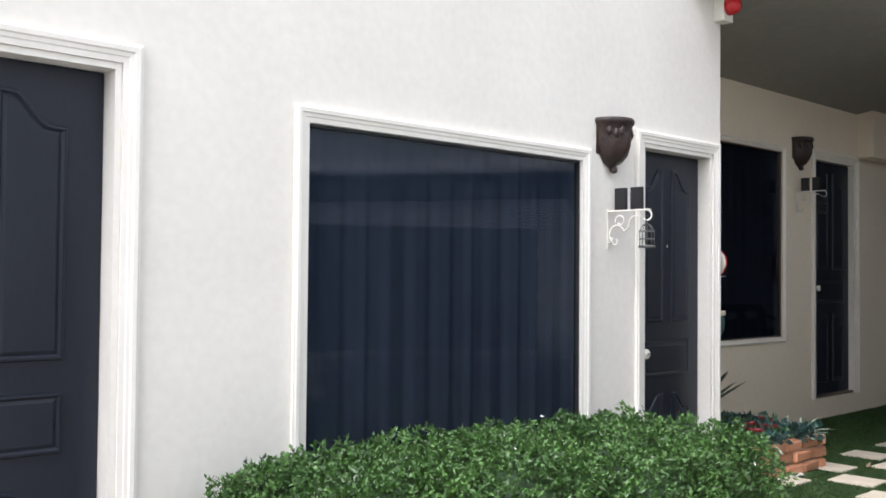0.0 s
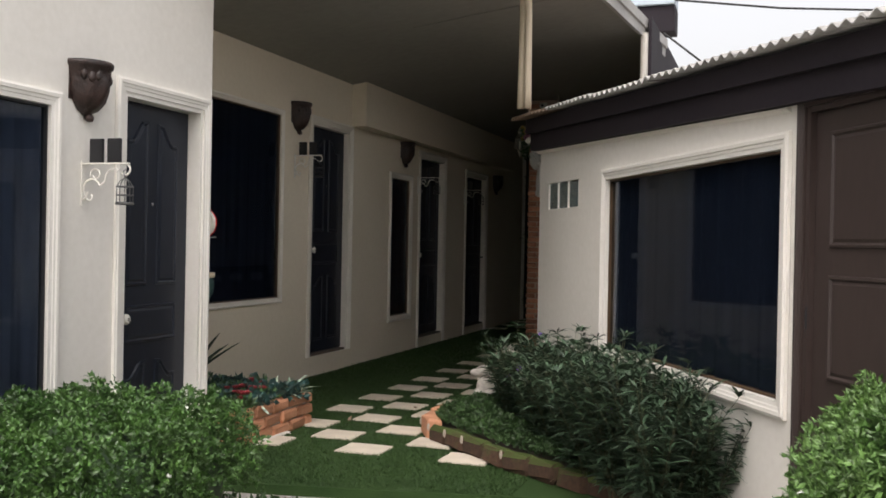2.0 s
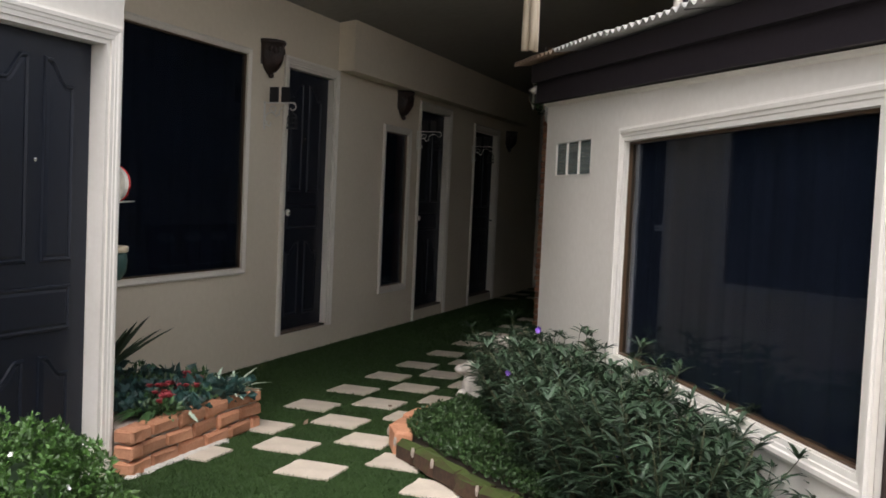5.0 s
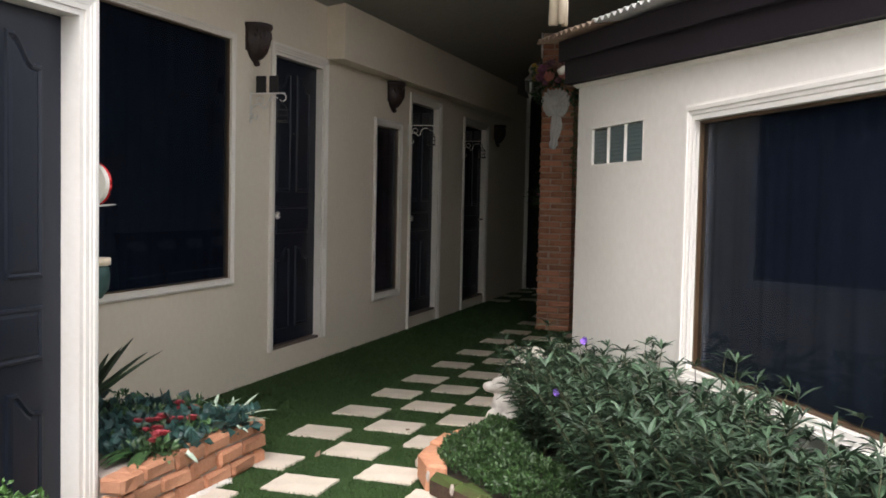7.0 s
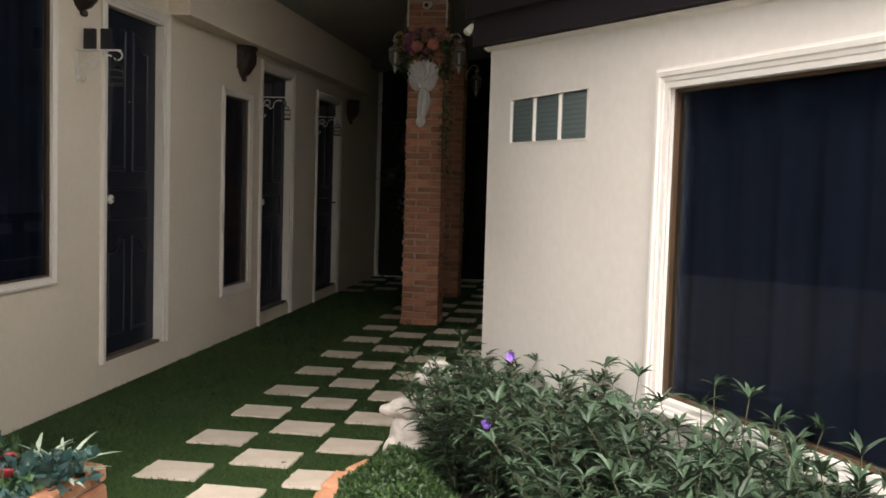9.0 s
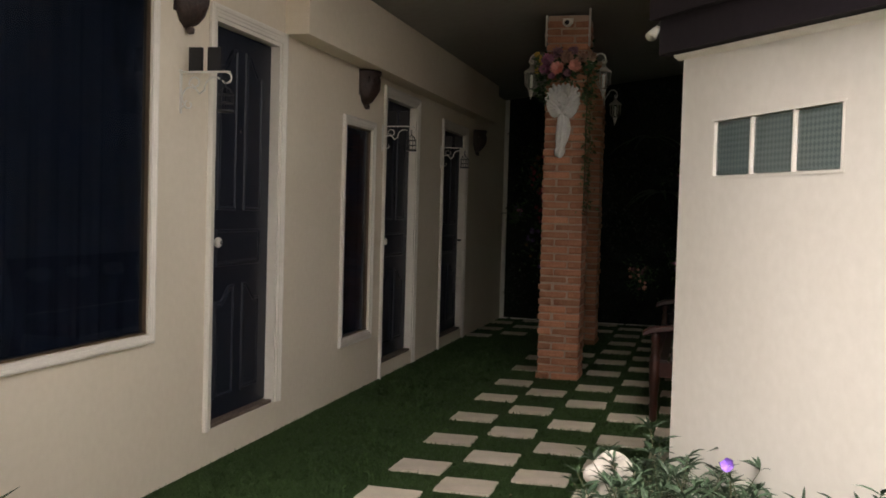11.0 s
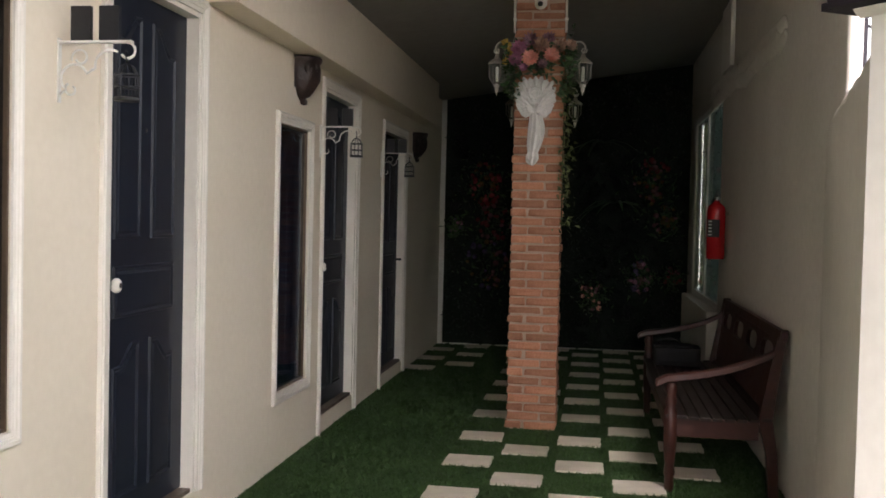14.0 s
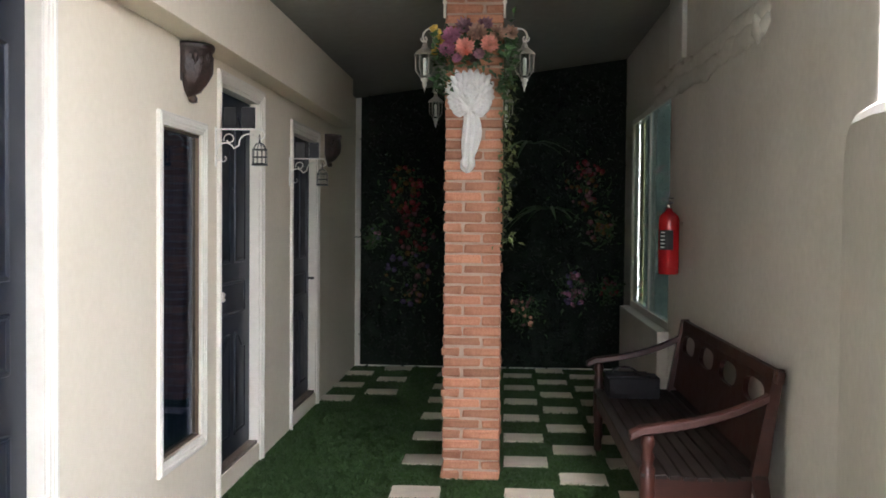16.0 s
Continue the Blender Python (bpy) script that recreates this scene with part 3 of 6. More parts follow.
for name, s0, off, z0, z1, th in (("fascia_board", -0.075, 0.055, 0.0, 0.140, 0.03), ("fascia_board", -0.095, 0.085, 0.120, 0.225, 0.03)):
    bm = bmesh.new()
    ring = []
    for s in (s0, S1):
        ring.append([bm.verts.new(eave(s, off + o, eave_z(s) + z - 0.008 * (s + 0.5) * z / 0.20)) for o, z in ((-th, z0), (0, z0), (0, z1), (-th, z1))])
    for k in range(4):
        bm.faces.new((ring[0][k], ring[0][(k + 1) % 4], ring[1][(k + 1) % 4], ring[1][k]))
    bm.faces.new(ring[0])
    bm.faces.new(ring[1])
    part(name, bm, FASCIA, roof, "dark brown painted fascia board")
bm = bmesh.new()
ring = []
for s in (-0.12, S1):
    ring.append([bm.verts.new(eave(s, o, eave_z(s) + z)) for o, z in ((-0.6, 0.002), (0.03, 0.002), (0.03, 0.02), (-0.6, 0.02))])
for k in range(4):
    bm.faces.new((ring[0][k], ring[0][(k + 1) % 4], ring[1][(k + 1) % 4], ring[1][k]))
bm.faces.new(ring[0])
bm.faces.new(ring[1])
part("soffit", bm, FASCIA, roof)
WAVE = 0.076
edges = list(np.arange(S0, S1, 0.836))
for k, s0 in enumerate(edges):
    bm = bmesh.new()
    n = 88
    rows = []
    lift = 0.006 * (k % 2)
    for back in (0.0, 1.36, 3.56):
        for face in (0, 1):
            rows.append([])
            for i in range(n + 1):
                s = s0 + (0.836 + 0.06) * i / n
                off = 0.16 - back
                rise = 0.232 + 0.1425 * (0.16 - off)
                z = eave_z(min(s, 5)) - 0.008 * (s + 0.5) + rise + 0.010 * math.cos(2 * math.pi * s / WAVE) + lift + (0.007 if face else 0.0)
                rows[-1].append(bm.verts.new(eave(s, off + 0.012 * noise.noise(Vector((s * 2, k, 0))), z)))
    for a, b in ((0, 2), (2, 4), (1, 3), (3, 5), (0, 1), (4, 5)):
        for i in range(n):
            bm.faces.new((rows[a][i], rows[a][i + 1], rows[b][i + 1], rows[b][i]))
    part("roof_sheet", bm, RUSTY if k == 0 else SHEET, roof, "dusty brown corrugated sheet end" if k == 0 else "grey corrugated roof sheet", smooth=True)

# outer closure of the left building and the yard
structure("roof_left", boxed(-5.0, XL - 0.151, -9.5, YE + 0.3, 3.72, 3.9), SHEET, "plain roof slab of the main building", "roof")
structure("wall_west", boxed(-5.0, -4.85, -9.5, YE + 0.3, -0.2, 3.7), WHITE, "plain back wall of the main building", "wall")
structure("wall_yard", boxed(-5.0, 9.0, -12.15, -12.0, -0.2, 2.4), WHITE, "plain boundary wall of the yard", "wall")
structure("wall_street", boxed(9.0, 9.15, -12.0, 10.0, -0.2, 2.4), WHITE, "plain boundary wall of the yard", "wall")


# ---- doors and windows ----
def knob(parent, x, z, ivory=True, out=0.0, size=1.0):
    k = part("door_knob", turned(bmesh.new(), [(0.026, 0), (0.026, 0.004), (0.012, 0.008), (0.011, 0.03), (0.022, 0.036), (0.029, 0.047), (0.029, 0.057), (0.022, 0.066), (0.010, 0.069), (0.0, 0.069)], 18),
             IVORY if ivory else IRON_BLACK, parent, "white round door knob" if ivory else "dark metal door handle", smooth=True)
    k.matrix_local = Matrix.Translation((x, out, z)) @ Matrix.Rotation(-math.pi / 2, 4, "X") @ Matrix.Scale(size, 4)
    ring = part("keyhole", turned(bmesh.new(), [(0.012, 0.066), (0.012, 0.071), (0.0, 0.071)], 12), CHROME, k, "chrome lock centre")
    return k


def panel_door(name, m, hole, recess, paint, label, knob_side, trim=0.06, style="arched", threshold=0.0, lever=False, frame_mat=None, foot=None):
    """A panelled door in the opening hole, set back by recess, with a moulded frame open at the foot."""
    u0, u1, z0, z1 = hole
    door = thing(name, m, label, "door", kind="structure")
    fm = frame_mat or TRIM
    f = part("door_frame", moulding(u0 - 0.001, u1 + 0.001, (foot if foot is not None else z0), z1, trim, False), fm, door, "white moulded door frame" if fm is TRIM else ("cream moulded door frame" if fm is CREAM_TRIM else "brown wooden door frame"))
    bm = bmesh.new()
    for a in ((u0 + 0.001, u0 + 0.022, z0, z1), (u1 - 0.022, u1 - 0.001, z0, z1), (u0 + 0.023, u1 - 0.023, z1 - 0.022, z1 - 0.001)):
        box(bm, a[0], a[1], -0.148, 0.004, a[2], a[3])
    part("jamb", bm, fm, door)
    a, b = u0 + 0.024, u1 - 0.024
    zb, zt = z0 + threshold + 0.004, z1 - 0.024
    lf = part("door_leaf", boxed(a, b, -recess - 0.04, -recess, zb, zt, bevel=0.003), paint, door, label)
    w, hgt = b - a, zt - zb
    st = 0.115 * w / 0.75
    mid = 0.5 * (a + b)
    panels = []
    if style == "arched":
        pa, pb = zb + 0.536 * hgt, zb + 0.905 * hgt
        up = 0.052 * hgt
        panels.append(arched(a + st, mid - 0.4 * st, pa, pb, pb + up, False))
        panels.append(arched(mid + 0.4 * st, b - st, pa, pb, pb + up, True))
        panels.append(rect(a + st, b - st, zb + 0.390 * hgt, zb + 0.487 * hgt))
        panels.append(arched(a + st, mid - 0.4 * st, zb + 0.05 * hgt, zb + 0.30 * hgt, zb + 0.342 * hgt, False))
        panels.append(arched(mid + 0.4 * st, b - st, zb + 0.05 * hgt, zb + 0.30 * hgt, zb + 0.342 * hgt, True))
    else:
        for p0, p1 in ((0.05, 0.46), (0.517, 0.705), (0.753, 0.962)):
            panels.append(rect(a + st, b - st, zb + p0 * hgt, zb + p1 * hgt))
    for o in panels:
        p = part("door_panel", door_panel(o), paint, lf)
        p.matrix_local = Matrix.Translation((0, -recess, 0))
    kx = (a + (0.070 if style == "plain" else 0.055)) if knob_side < 0 else (b - 0.055)
    kz = zb + (0.620 if style == "plain" else 0.455) * hgt
    if lever:
        k = part("door_handle", tube(tube(bmesh.new(), [(0, 0, 0), (0, 0.05, 0)], 0.009), [(0, 0.05, 0), (-0.09 * knob_side, 0.055, 0)], 0.008), IRON_BLACK, lf, "dark lever handle", smooth=True)
        k.matrix_local = Matrix.Translation((kx, -recess, kz))
    else:
        knob(lf, kx, kz, True, -recess, 0.74 if style == "plain" else 0.92)
    if style == "arched":
        ph = part("peephole", turned(bmesh.new(), [(0.008, 0), (0.008, 0.004), (0.004, 0.005), (0.0, 0.005)], 12), CHROME, lf, "small chrome peephole")
        ph.matrix_local = Matrix.Translation((mid, -recess, zb + 0.745 * hgt)) @ Matrix.Rotation(-math.pi / 2, 4, "X")
    if threshold:
        part("threshold", boxed(u0 + 0.024, u1 - 0.024, -0.149, -0.005, z0 + 0.001, z0 + threshold, bevel=0.003), GRANITE, door, "speckled brown stone threshold")
    return door


panel_door("door_5", LEFT_OUT, D5, 0.075, NAVY, "dark navy panelled door in a white moulded frame", 1, 0.066)
panel_door("door_4", LEFT_OUT, D4, 0.075, NAVY, "dark navy panelled door beside the facade corner", 1, 0.066)
panel_door("door_3", LEFT_IN, D3, 0.05, NAVY, "dark navy panelled corridor door with raised sill", 1, 0.06, threshold=0.02, frame_mat=CREAM_TRIM)
panel_door("door_2", LEFT_IN, D2, 0.055, NAVY, "dark navy panelled corridor door in cream frame", 1, 0.06, threshold=0.02, foot=0.0, frame_mat=CREAM_TRIM)
panel_door("door_1", LEFT_IN, D1, 0.055, NAVY, "dark navy corridor door with a lever handle", -1, 0.06, lever=True, threshold=0.02, foot=0.0, frame_mat=CREAM_TRIM)
bd = panel_door("door_6", DIAG, DB, 0.02, BROWN, "brown painted panelled door under a dark eave", -1, 0.045, style="plain", frame_mat=BROWN)
part("hinge", tube(bmesh.new(), [(DB[1] - 0.02, 0.006, 0.91), (DB[1] - 0.02, 0.006, 0.99)], 0.0045), IRON_BLACK, bd, "small dull hinge")


def curtain(name, m, u0, u1, z0, z1, y, mat, label, folds=9, seed=3, lined=True, depth=1.0):
    rng = np.random.default_rng(seed)
    n = 140
    xs = np.linspace(u0, u1, n)
    ph = np.cumsum(rng.uniform(0.6, 1.4, n)) / n * folds * 2 * math.pi
    dep = 0.017 * np.sin(ph) + 0.006 * np.sin(2.3 * ph + 1)
    dep = dep * depth
    verts = [(x, y + d, z) for z in (z0, z1) for x, d in zip(xs, dep)] + [(x, y + d - 0.003, z) for z in (z0, z1) for x, d in zip(xs, dep)]
    faces = [(i, i + 1, n + i + 1, n + i) for i in range(n - 1)] + [(2 * n + i + 1, 2 * n + i, 3 * n + i, 3 * n + i + 1) for i in range(n - 1)]
    if not lined:
        verts, faces = verts[:2 * n], faces[:n - 1]
    me = bpy.data.meshes.new(name)
    me.from_pydata(verts, [], faces)
    me.materials.append(mat)
    for p in me.polygons:
        p.use_smooth = True
    ob = new(name, me)
    ob.matrix_world = m
    return tagged(ob, label, "curtain")


def fixed_window(name, m, hole, label, trim, recess, split=0.0, proud=0.75, seed=3, rail=ALU, depth=1.0, paint=None, cloth=None, t=0.022):
    u0, u1, z0, z1 = hole
    w = thing(name, m, label, "window", kind="structure")
    part("window_frame", moulding(u0 - 0.001, u1 + 0.001, z0 - 0.001, z1 + 0.001, trim, True, proud), paint or TRIM, w, "cream moulded window surround" if paint else "white moulded window surround")
    bm = bmesh.new()
    for a in ((u0, u0 + t, z0, z1), (u1 - t, u1, z0, z1), (u0 + t, u1 - t, z0, z0 + t), (u0 + t, u1 - t, z1 - t, z1)):
        box(bm, a[0] + 0.001, a[1] - 0.001, -recess - 0.03, -recess + 0.01, a[2] + 0.001, a[3] - 0.001)
    part("sash", bm, rail, w, "thin brown sash" if rail is BROWN_RAIL else "thin dark metal sash")
    cuts = [u0 + t] + ([split] if split else []) + [u1 - t]
    for a, b in zip(cuts, cuts[1:]):
        pn = part("pane", boxed(a + 0.001, b - 0.001, -recess - 0.010, -recess - 0.004, z0 + t, z1 - t), TINTED, w, "dark tinted glass pane")
        pn.visible_shadow = False
    curtain("curtain", m, u0 + 0.006, u1 - 0.006, z0 + 0.004, z1 - 0.004, -recess - 0.014 - 0.026 * depth, cloth or HAZED_CLOTH, "dark cloth curtain hanging behind the window, toned for its haze and shade", 11, seed, True, depth)
    return w


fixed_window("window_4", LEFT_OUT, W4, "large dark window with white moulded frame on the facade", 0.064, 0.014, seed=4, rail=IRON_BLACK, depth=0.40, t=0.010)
fixed_window("window_3", LEFT_IN, W3, "large dark corridor window with cream frame", 0.042, 0.012, seed=5, depth=0.5, paint=CREAM_TRIM, cloth=SHADED_CLOTH, t=0.010)
fixed_window("window_2", LEFT_IN, W2, "narrow dark corridor window with cream frame", 0.060, 0.016, seed=6, paint=CREAM_TRIM, cloth=SHADED_CLOTH, t=0.012, depth=0.6)
fixed_window("window_1", DIAG, WR, "large dark window with white frame in the low building", 0.062, 0.022, seed=7, rail=BROWN_RAIL, depth=0.35, cloth=SHADED_CLOTH, t=0.012)
# added boards behind the curtains, painted near-black in place of unlit rooms
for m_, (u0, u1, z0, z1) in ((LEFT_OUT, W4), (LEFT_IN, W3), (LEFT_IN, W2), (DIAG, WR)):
    structure("room_shade_board", boxed(u0 - 0.3, u1 + 0.3, -0.42, -0.40, z0 - 0.2, z1 + 0.2), ROOM_SHADE, "added near-black board for the unlit room behind the curtain", "wall", m_)

# glass blocks
gbw = thing("window_5", DIAG, "row of three ribbed glass blocks set in plaster", "glass blocks", kind="structure")
bm = bmesh.new()
gw = (GB[1] - GB[0] - 0.012) / 3
for i in range(3):
    a = GB[0] + 0.006 + i * gw
    g = part("glass_block", boxed(a + 0.0045, a + gw - 0.0045, -0.09, -0.006, GB[2] + 0.0045, GB[3] - 0.0045, bevel=0.016), GLASS_BLOCK, gbw)
for i in range(4):
    a = GB[0] + 0.006 + i * gw
    box(bm, a - 0.004, a + 0.004, -0.10, 0.001, GB[2], GB[3])
for z in (GB[2], GB[3]):
    box(bm, GB[0] - 0.006, GB[1] + 0.006, -0.10, 0.002, z - 0.004, z + 0.004)
part("joint", bm, TRIM, gbw, "white mortar joints")

# side window with pale curtains
rw = thing("window_6", RIGHT, "bright side window with pale curtains and a thick sill", "window", kind="structure")
u0, u1, z0, z1 = RW
bm = bmesh.new()
for a in ((u0, u0 + 0.05, z0, z1), (u1 - 0.05, u1, z0, z1), (u0 + 0.05, u1 - 0.05, z0, z0 + 0.05), (u0 + 0.05, u1 - 0.05, z1 - 0.05, z1), ((u0 + u1) / 2 - 0.025, (u0 + u1) / 2 + 0.025, z0 + 0.05, z1 - 0.05)):
    box(bm, a[0] + 0.001, a[1] - 0.001, -0.058, -0.006, a[2] + 0.001, a[3] - 0.001)
part("window_frame", bm, TRIM, rw, "white window frame")
for a, b in ((u0 + 0.05, (u0 + u1) / 2 - 0.025), ((u0 + u1) / 2 + 0.025, u1 - 0.05)):
    pn = part("pane", boxed(a, b, -0.020, -0.014, z0 + 0.05, z1 - 0.05), CLEAR, rw)
    pn.visible_shadow = False
part("window_sill", boxed(u0 - 0.06, u1 + 0.06, 0.001, 0.09, -0.01, z0 - 0.002, bevel=0.015), GREY_PLASTER, rw, "thick plaster ledge under the window")
curtain("curtain", RIGHT, u0 + 0.02, u1 - 0.32, z0 + 0.003, z1 - 0.003, -0.075, PALE_CURTAIN, "pale blue-green curtain at the side window", 14, 8, False, 0.7)
curtain("curtain", RIGHT, u1 - 0.30, u1 - 0.03, z0 + 0.003, z1 - 0.003, -0.075, YELLOW_CLOTH, "yellowish curtain at the side window", 4, 9, False, 0.7)
# rough plaster patch that climbs from the window's head towards the open side
bm = bmesh.new()
rngp = random.Random(5)
for i in range(20):
    f = i / 19
    y, z = 6.45 - 3.0 * f ** 0.8, 2.49 - 0.05 * f + 0.015 * math.sin(9 * f)
    for dz, r in ((0.035, 0.050), (-0.035 - 0.02 * (1 - f), 0.050)):
        lumpy(bm, (y + rngp.uniform(-0.05, 0.05), 0.002, z + dz + rngp.uniform(-0.012, 0.012)), (0.20, 0.016 + rngp.uniform(0, 0.008), r + rngp.uniform(0, 0.015)), i, 0.22, 1.6, 16, 10)
lumpy(bm, (3.42, 0.004, 2.42), (0.09, 0.03, 0.075), 70, 0.25, 1.8, 14, 10)
for f in bm.faces:
    f.smooth = True
structure("trim", bm, GREY_PLASTER, "rough lumpy plaster patch on the wall", "plaster", RIGHT)
structure("trim", boxed(5.27, 5.78, 0.001, 0.035, 2.58, ceiling_z(XR) - 0.008, bevel=0.01), WHITE, "short white plaster pier under the ceiling", "pier", RIGHT)


# ---- brick pillars ----
def brick_mesh(name, sx, sy, sz, seed, worn=0.005):
    """One worn brick: a bevelled block with slightly uneven faces, standing on z = 0, centred in x and y."""
    bm = bmesh.new()
    box(bm, -sx / 2, sx / 2, -sy / 2, sy / 2, 0, sz)
    bmesh.ops.bevel(bm, geom=list(bm.edges), offset=worn, segments=1, affect="EDGES")
    rng = random.Random(seed)
    for vert in bm.verts:
        vert.co += Vector((rng.uniform(-1, 1), rng.uniform(-1, 1), rng.uniform(-1, 1))) * 0.5 * worn
    return bm


def mesh_object(name, me, parent, m):
    ob = new(name, me)
    ob.parent = parent
    ob.matrix_local = m
    return ob


def pillar(x0, y0, size, label, seed):
    p = thing("pillar", Matrix.Translation((x0 + size / 2, y0 + size / 2, 0)), label, "pillar", "brick pillars", kind="structure")
    top = ceiling_z(x0) - 0.004
    h = size / 2
    part("core", boxed(-h + 0.007, h - 0.007, -h + 0.007, h - 0.007, -0.02, top), BRICK_MORTAR, p, "buff mortar joints")
    pitch, sz = 0.0588, 0.049
    wd = 0.105
    kinds = [mesh_of(brick_mesh("brick", size - wd - 0.010, wd, sz, seed + i, 0.007), "brick", BRICK) for i in range(4)]
    rng = random.Random(seed)
    z = 0.004
    i = 0
    while z + sz < top:
        for k in range(4):
            mir = -1 if i % 2 else 1
            off = mir * (wd + 0.010) / 2
            jig = rng.uniform(-0.009, 0.006)
            m = Matrix.Rotation(k * math.pi / 2, 4, "Z") @ Matrix.Translation((off - mir * 0.0, -h + wd / 2 - 0.002 + jig, z)) @ Matrix.Rotation(rng.uniform(-0.02, 0.02), 4, "Z")
            mesh_object("brick", kinds[rng.randrange(4)], p, m)
        z += pitch
        i += 1
    return p


pillar(0.328, 4.185, 0.326, "square red brick pillar with pale mortar joints", 11)
pillar(0.235, 6.40, 0.326, "red brick pillar farther along the corridor", 31)


# ---- wall sconces, brackets with hanging cages ----
def sconce(m, label, seed):
    """A dark carved half-bowl on the wall: local y points out."""
    s = thing("wall_sconce", m @ Matrix.Scale(0.89, 4), label, "sconce", "wall sconces")
    bm = bmesh.new()
    prof = [(0.158, 0.0), (0.165, -0.012), (0.160, -0.030), (0.146, -0.040), (0.142, -0.09), (0.132, -0.15), (0.112, -0.205), (0.078, -0.245), (0.040, -0.262), (0.026, -0.272)]
    nseg = 22
    rings = []
    for r, z in prof:
        ring = []
        for k in range(nseg + 1):
            a = math.pi * k / nseg
            carve = 1 + 0.07 * noise.noise(Vector((math.cos(a) * 5, z * 28, seed))) * (1 if z < -0.035 else 0) + 0.035 * math.sin(9 * a) * (1 if -0.22 < z < -0.06 else 0)
            face = 0.018 * math.exp(-((a - math.pi / 2) / 0.5) ** 2) * math.exp(-((z + 0.13) / 0.06) ** 2)
            ring.append(bm.verts.new((r * 0.84 * carve * math.cos(a), 0.002 + (r * 0.84 * carve + face) * math.sin(a), z)))
        rings.append(ring)
    for a, b in zip(rings, rings[1:]):
        for k in range(nseg):
            bm.faces.new((a[k], a[k + 1], b[k + 1], b[k]))
    inner = [bm.verts.new((v.co.x * 0.9, max(0.004, v.co.y * 0.9), -0.005)) for v in rings[0]]
    low = [bm.verts.new((v.co.x * 0.75, max(0.004, v.co.y * 0.75), -0.10)) for v in rings[0]]
    for a, b in ((rings[0], inner), (inner, low)):
        for k in range(nseg):
            bm.faces.new((a[k], a[k + 1], b[k + 1], b[k]))
    bm.faces.new(low)
    bm.faces.new(rings[-1])
    for k in range(7):
        a = math.pi * (0.2 + 0.6 * k / 6)
        lumpy(bm, (0.113 * math.cos(a), 0.002 + 0.115 * math.sin(a), -0.075 - 0.012 * (k % 2)), (0.02, 0.016, 0.03), k + seed, 0.35, 3, 8, 6)
    lumpy(bm, (0, 0.106, -0.15), (0.03, 0.02, 0.04), seed + 2, 0.5, 3, 10, 8)
    part("bowl", bm, RESIN, s, "carved half bowl", smooth=True)
    part("back_plate", boxed(-0.125, 0.125, 0.0005, 0.006, -0.20, -0.004), RESIN, s)
    part("finial", lumpy(bmesh.new(), (0, 0.028, -0.282), (0.022, 0.024, 0.022), 3, 0.25), RESIN, s, smooth=True)
    return s


def on_left(x_wall, y, z):
    m = facing((x_wall, y, z), (1, 0, 0))
    return m


sconce(on_left(XF, -3.08, 1.985), "dark carved half-bowl wall sconce above a lantern bracket", 1)
sconce(on_left(XL, 0.66, 2.365), "dark carved half-bowl sconce beside the corridor window", 2)
sconce(on_left(XL, 3.17, 2.29), "dark carved half-bowl sconce under the beam", 3)
sconce(on_left(XL, 6.80, 2.19), "dark carved sconce near the corridor end", 4)


def scroll(cx, cz, r, a0, a1, n=14, shrink=0.0):
    return [(cx + r * (1 - shrink * i / n) * math.cos(a0 + (a1 - a0) * i / n), cz + r * (1 - shrink * i / n) * math.sin(a0 + (a1 - a0) * i / n)) for i in range(n + 1)]


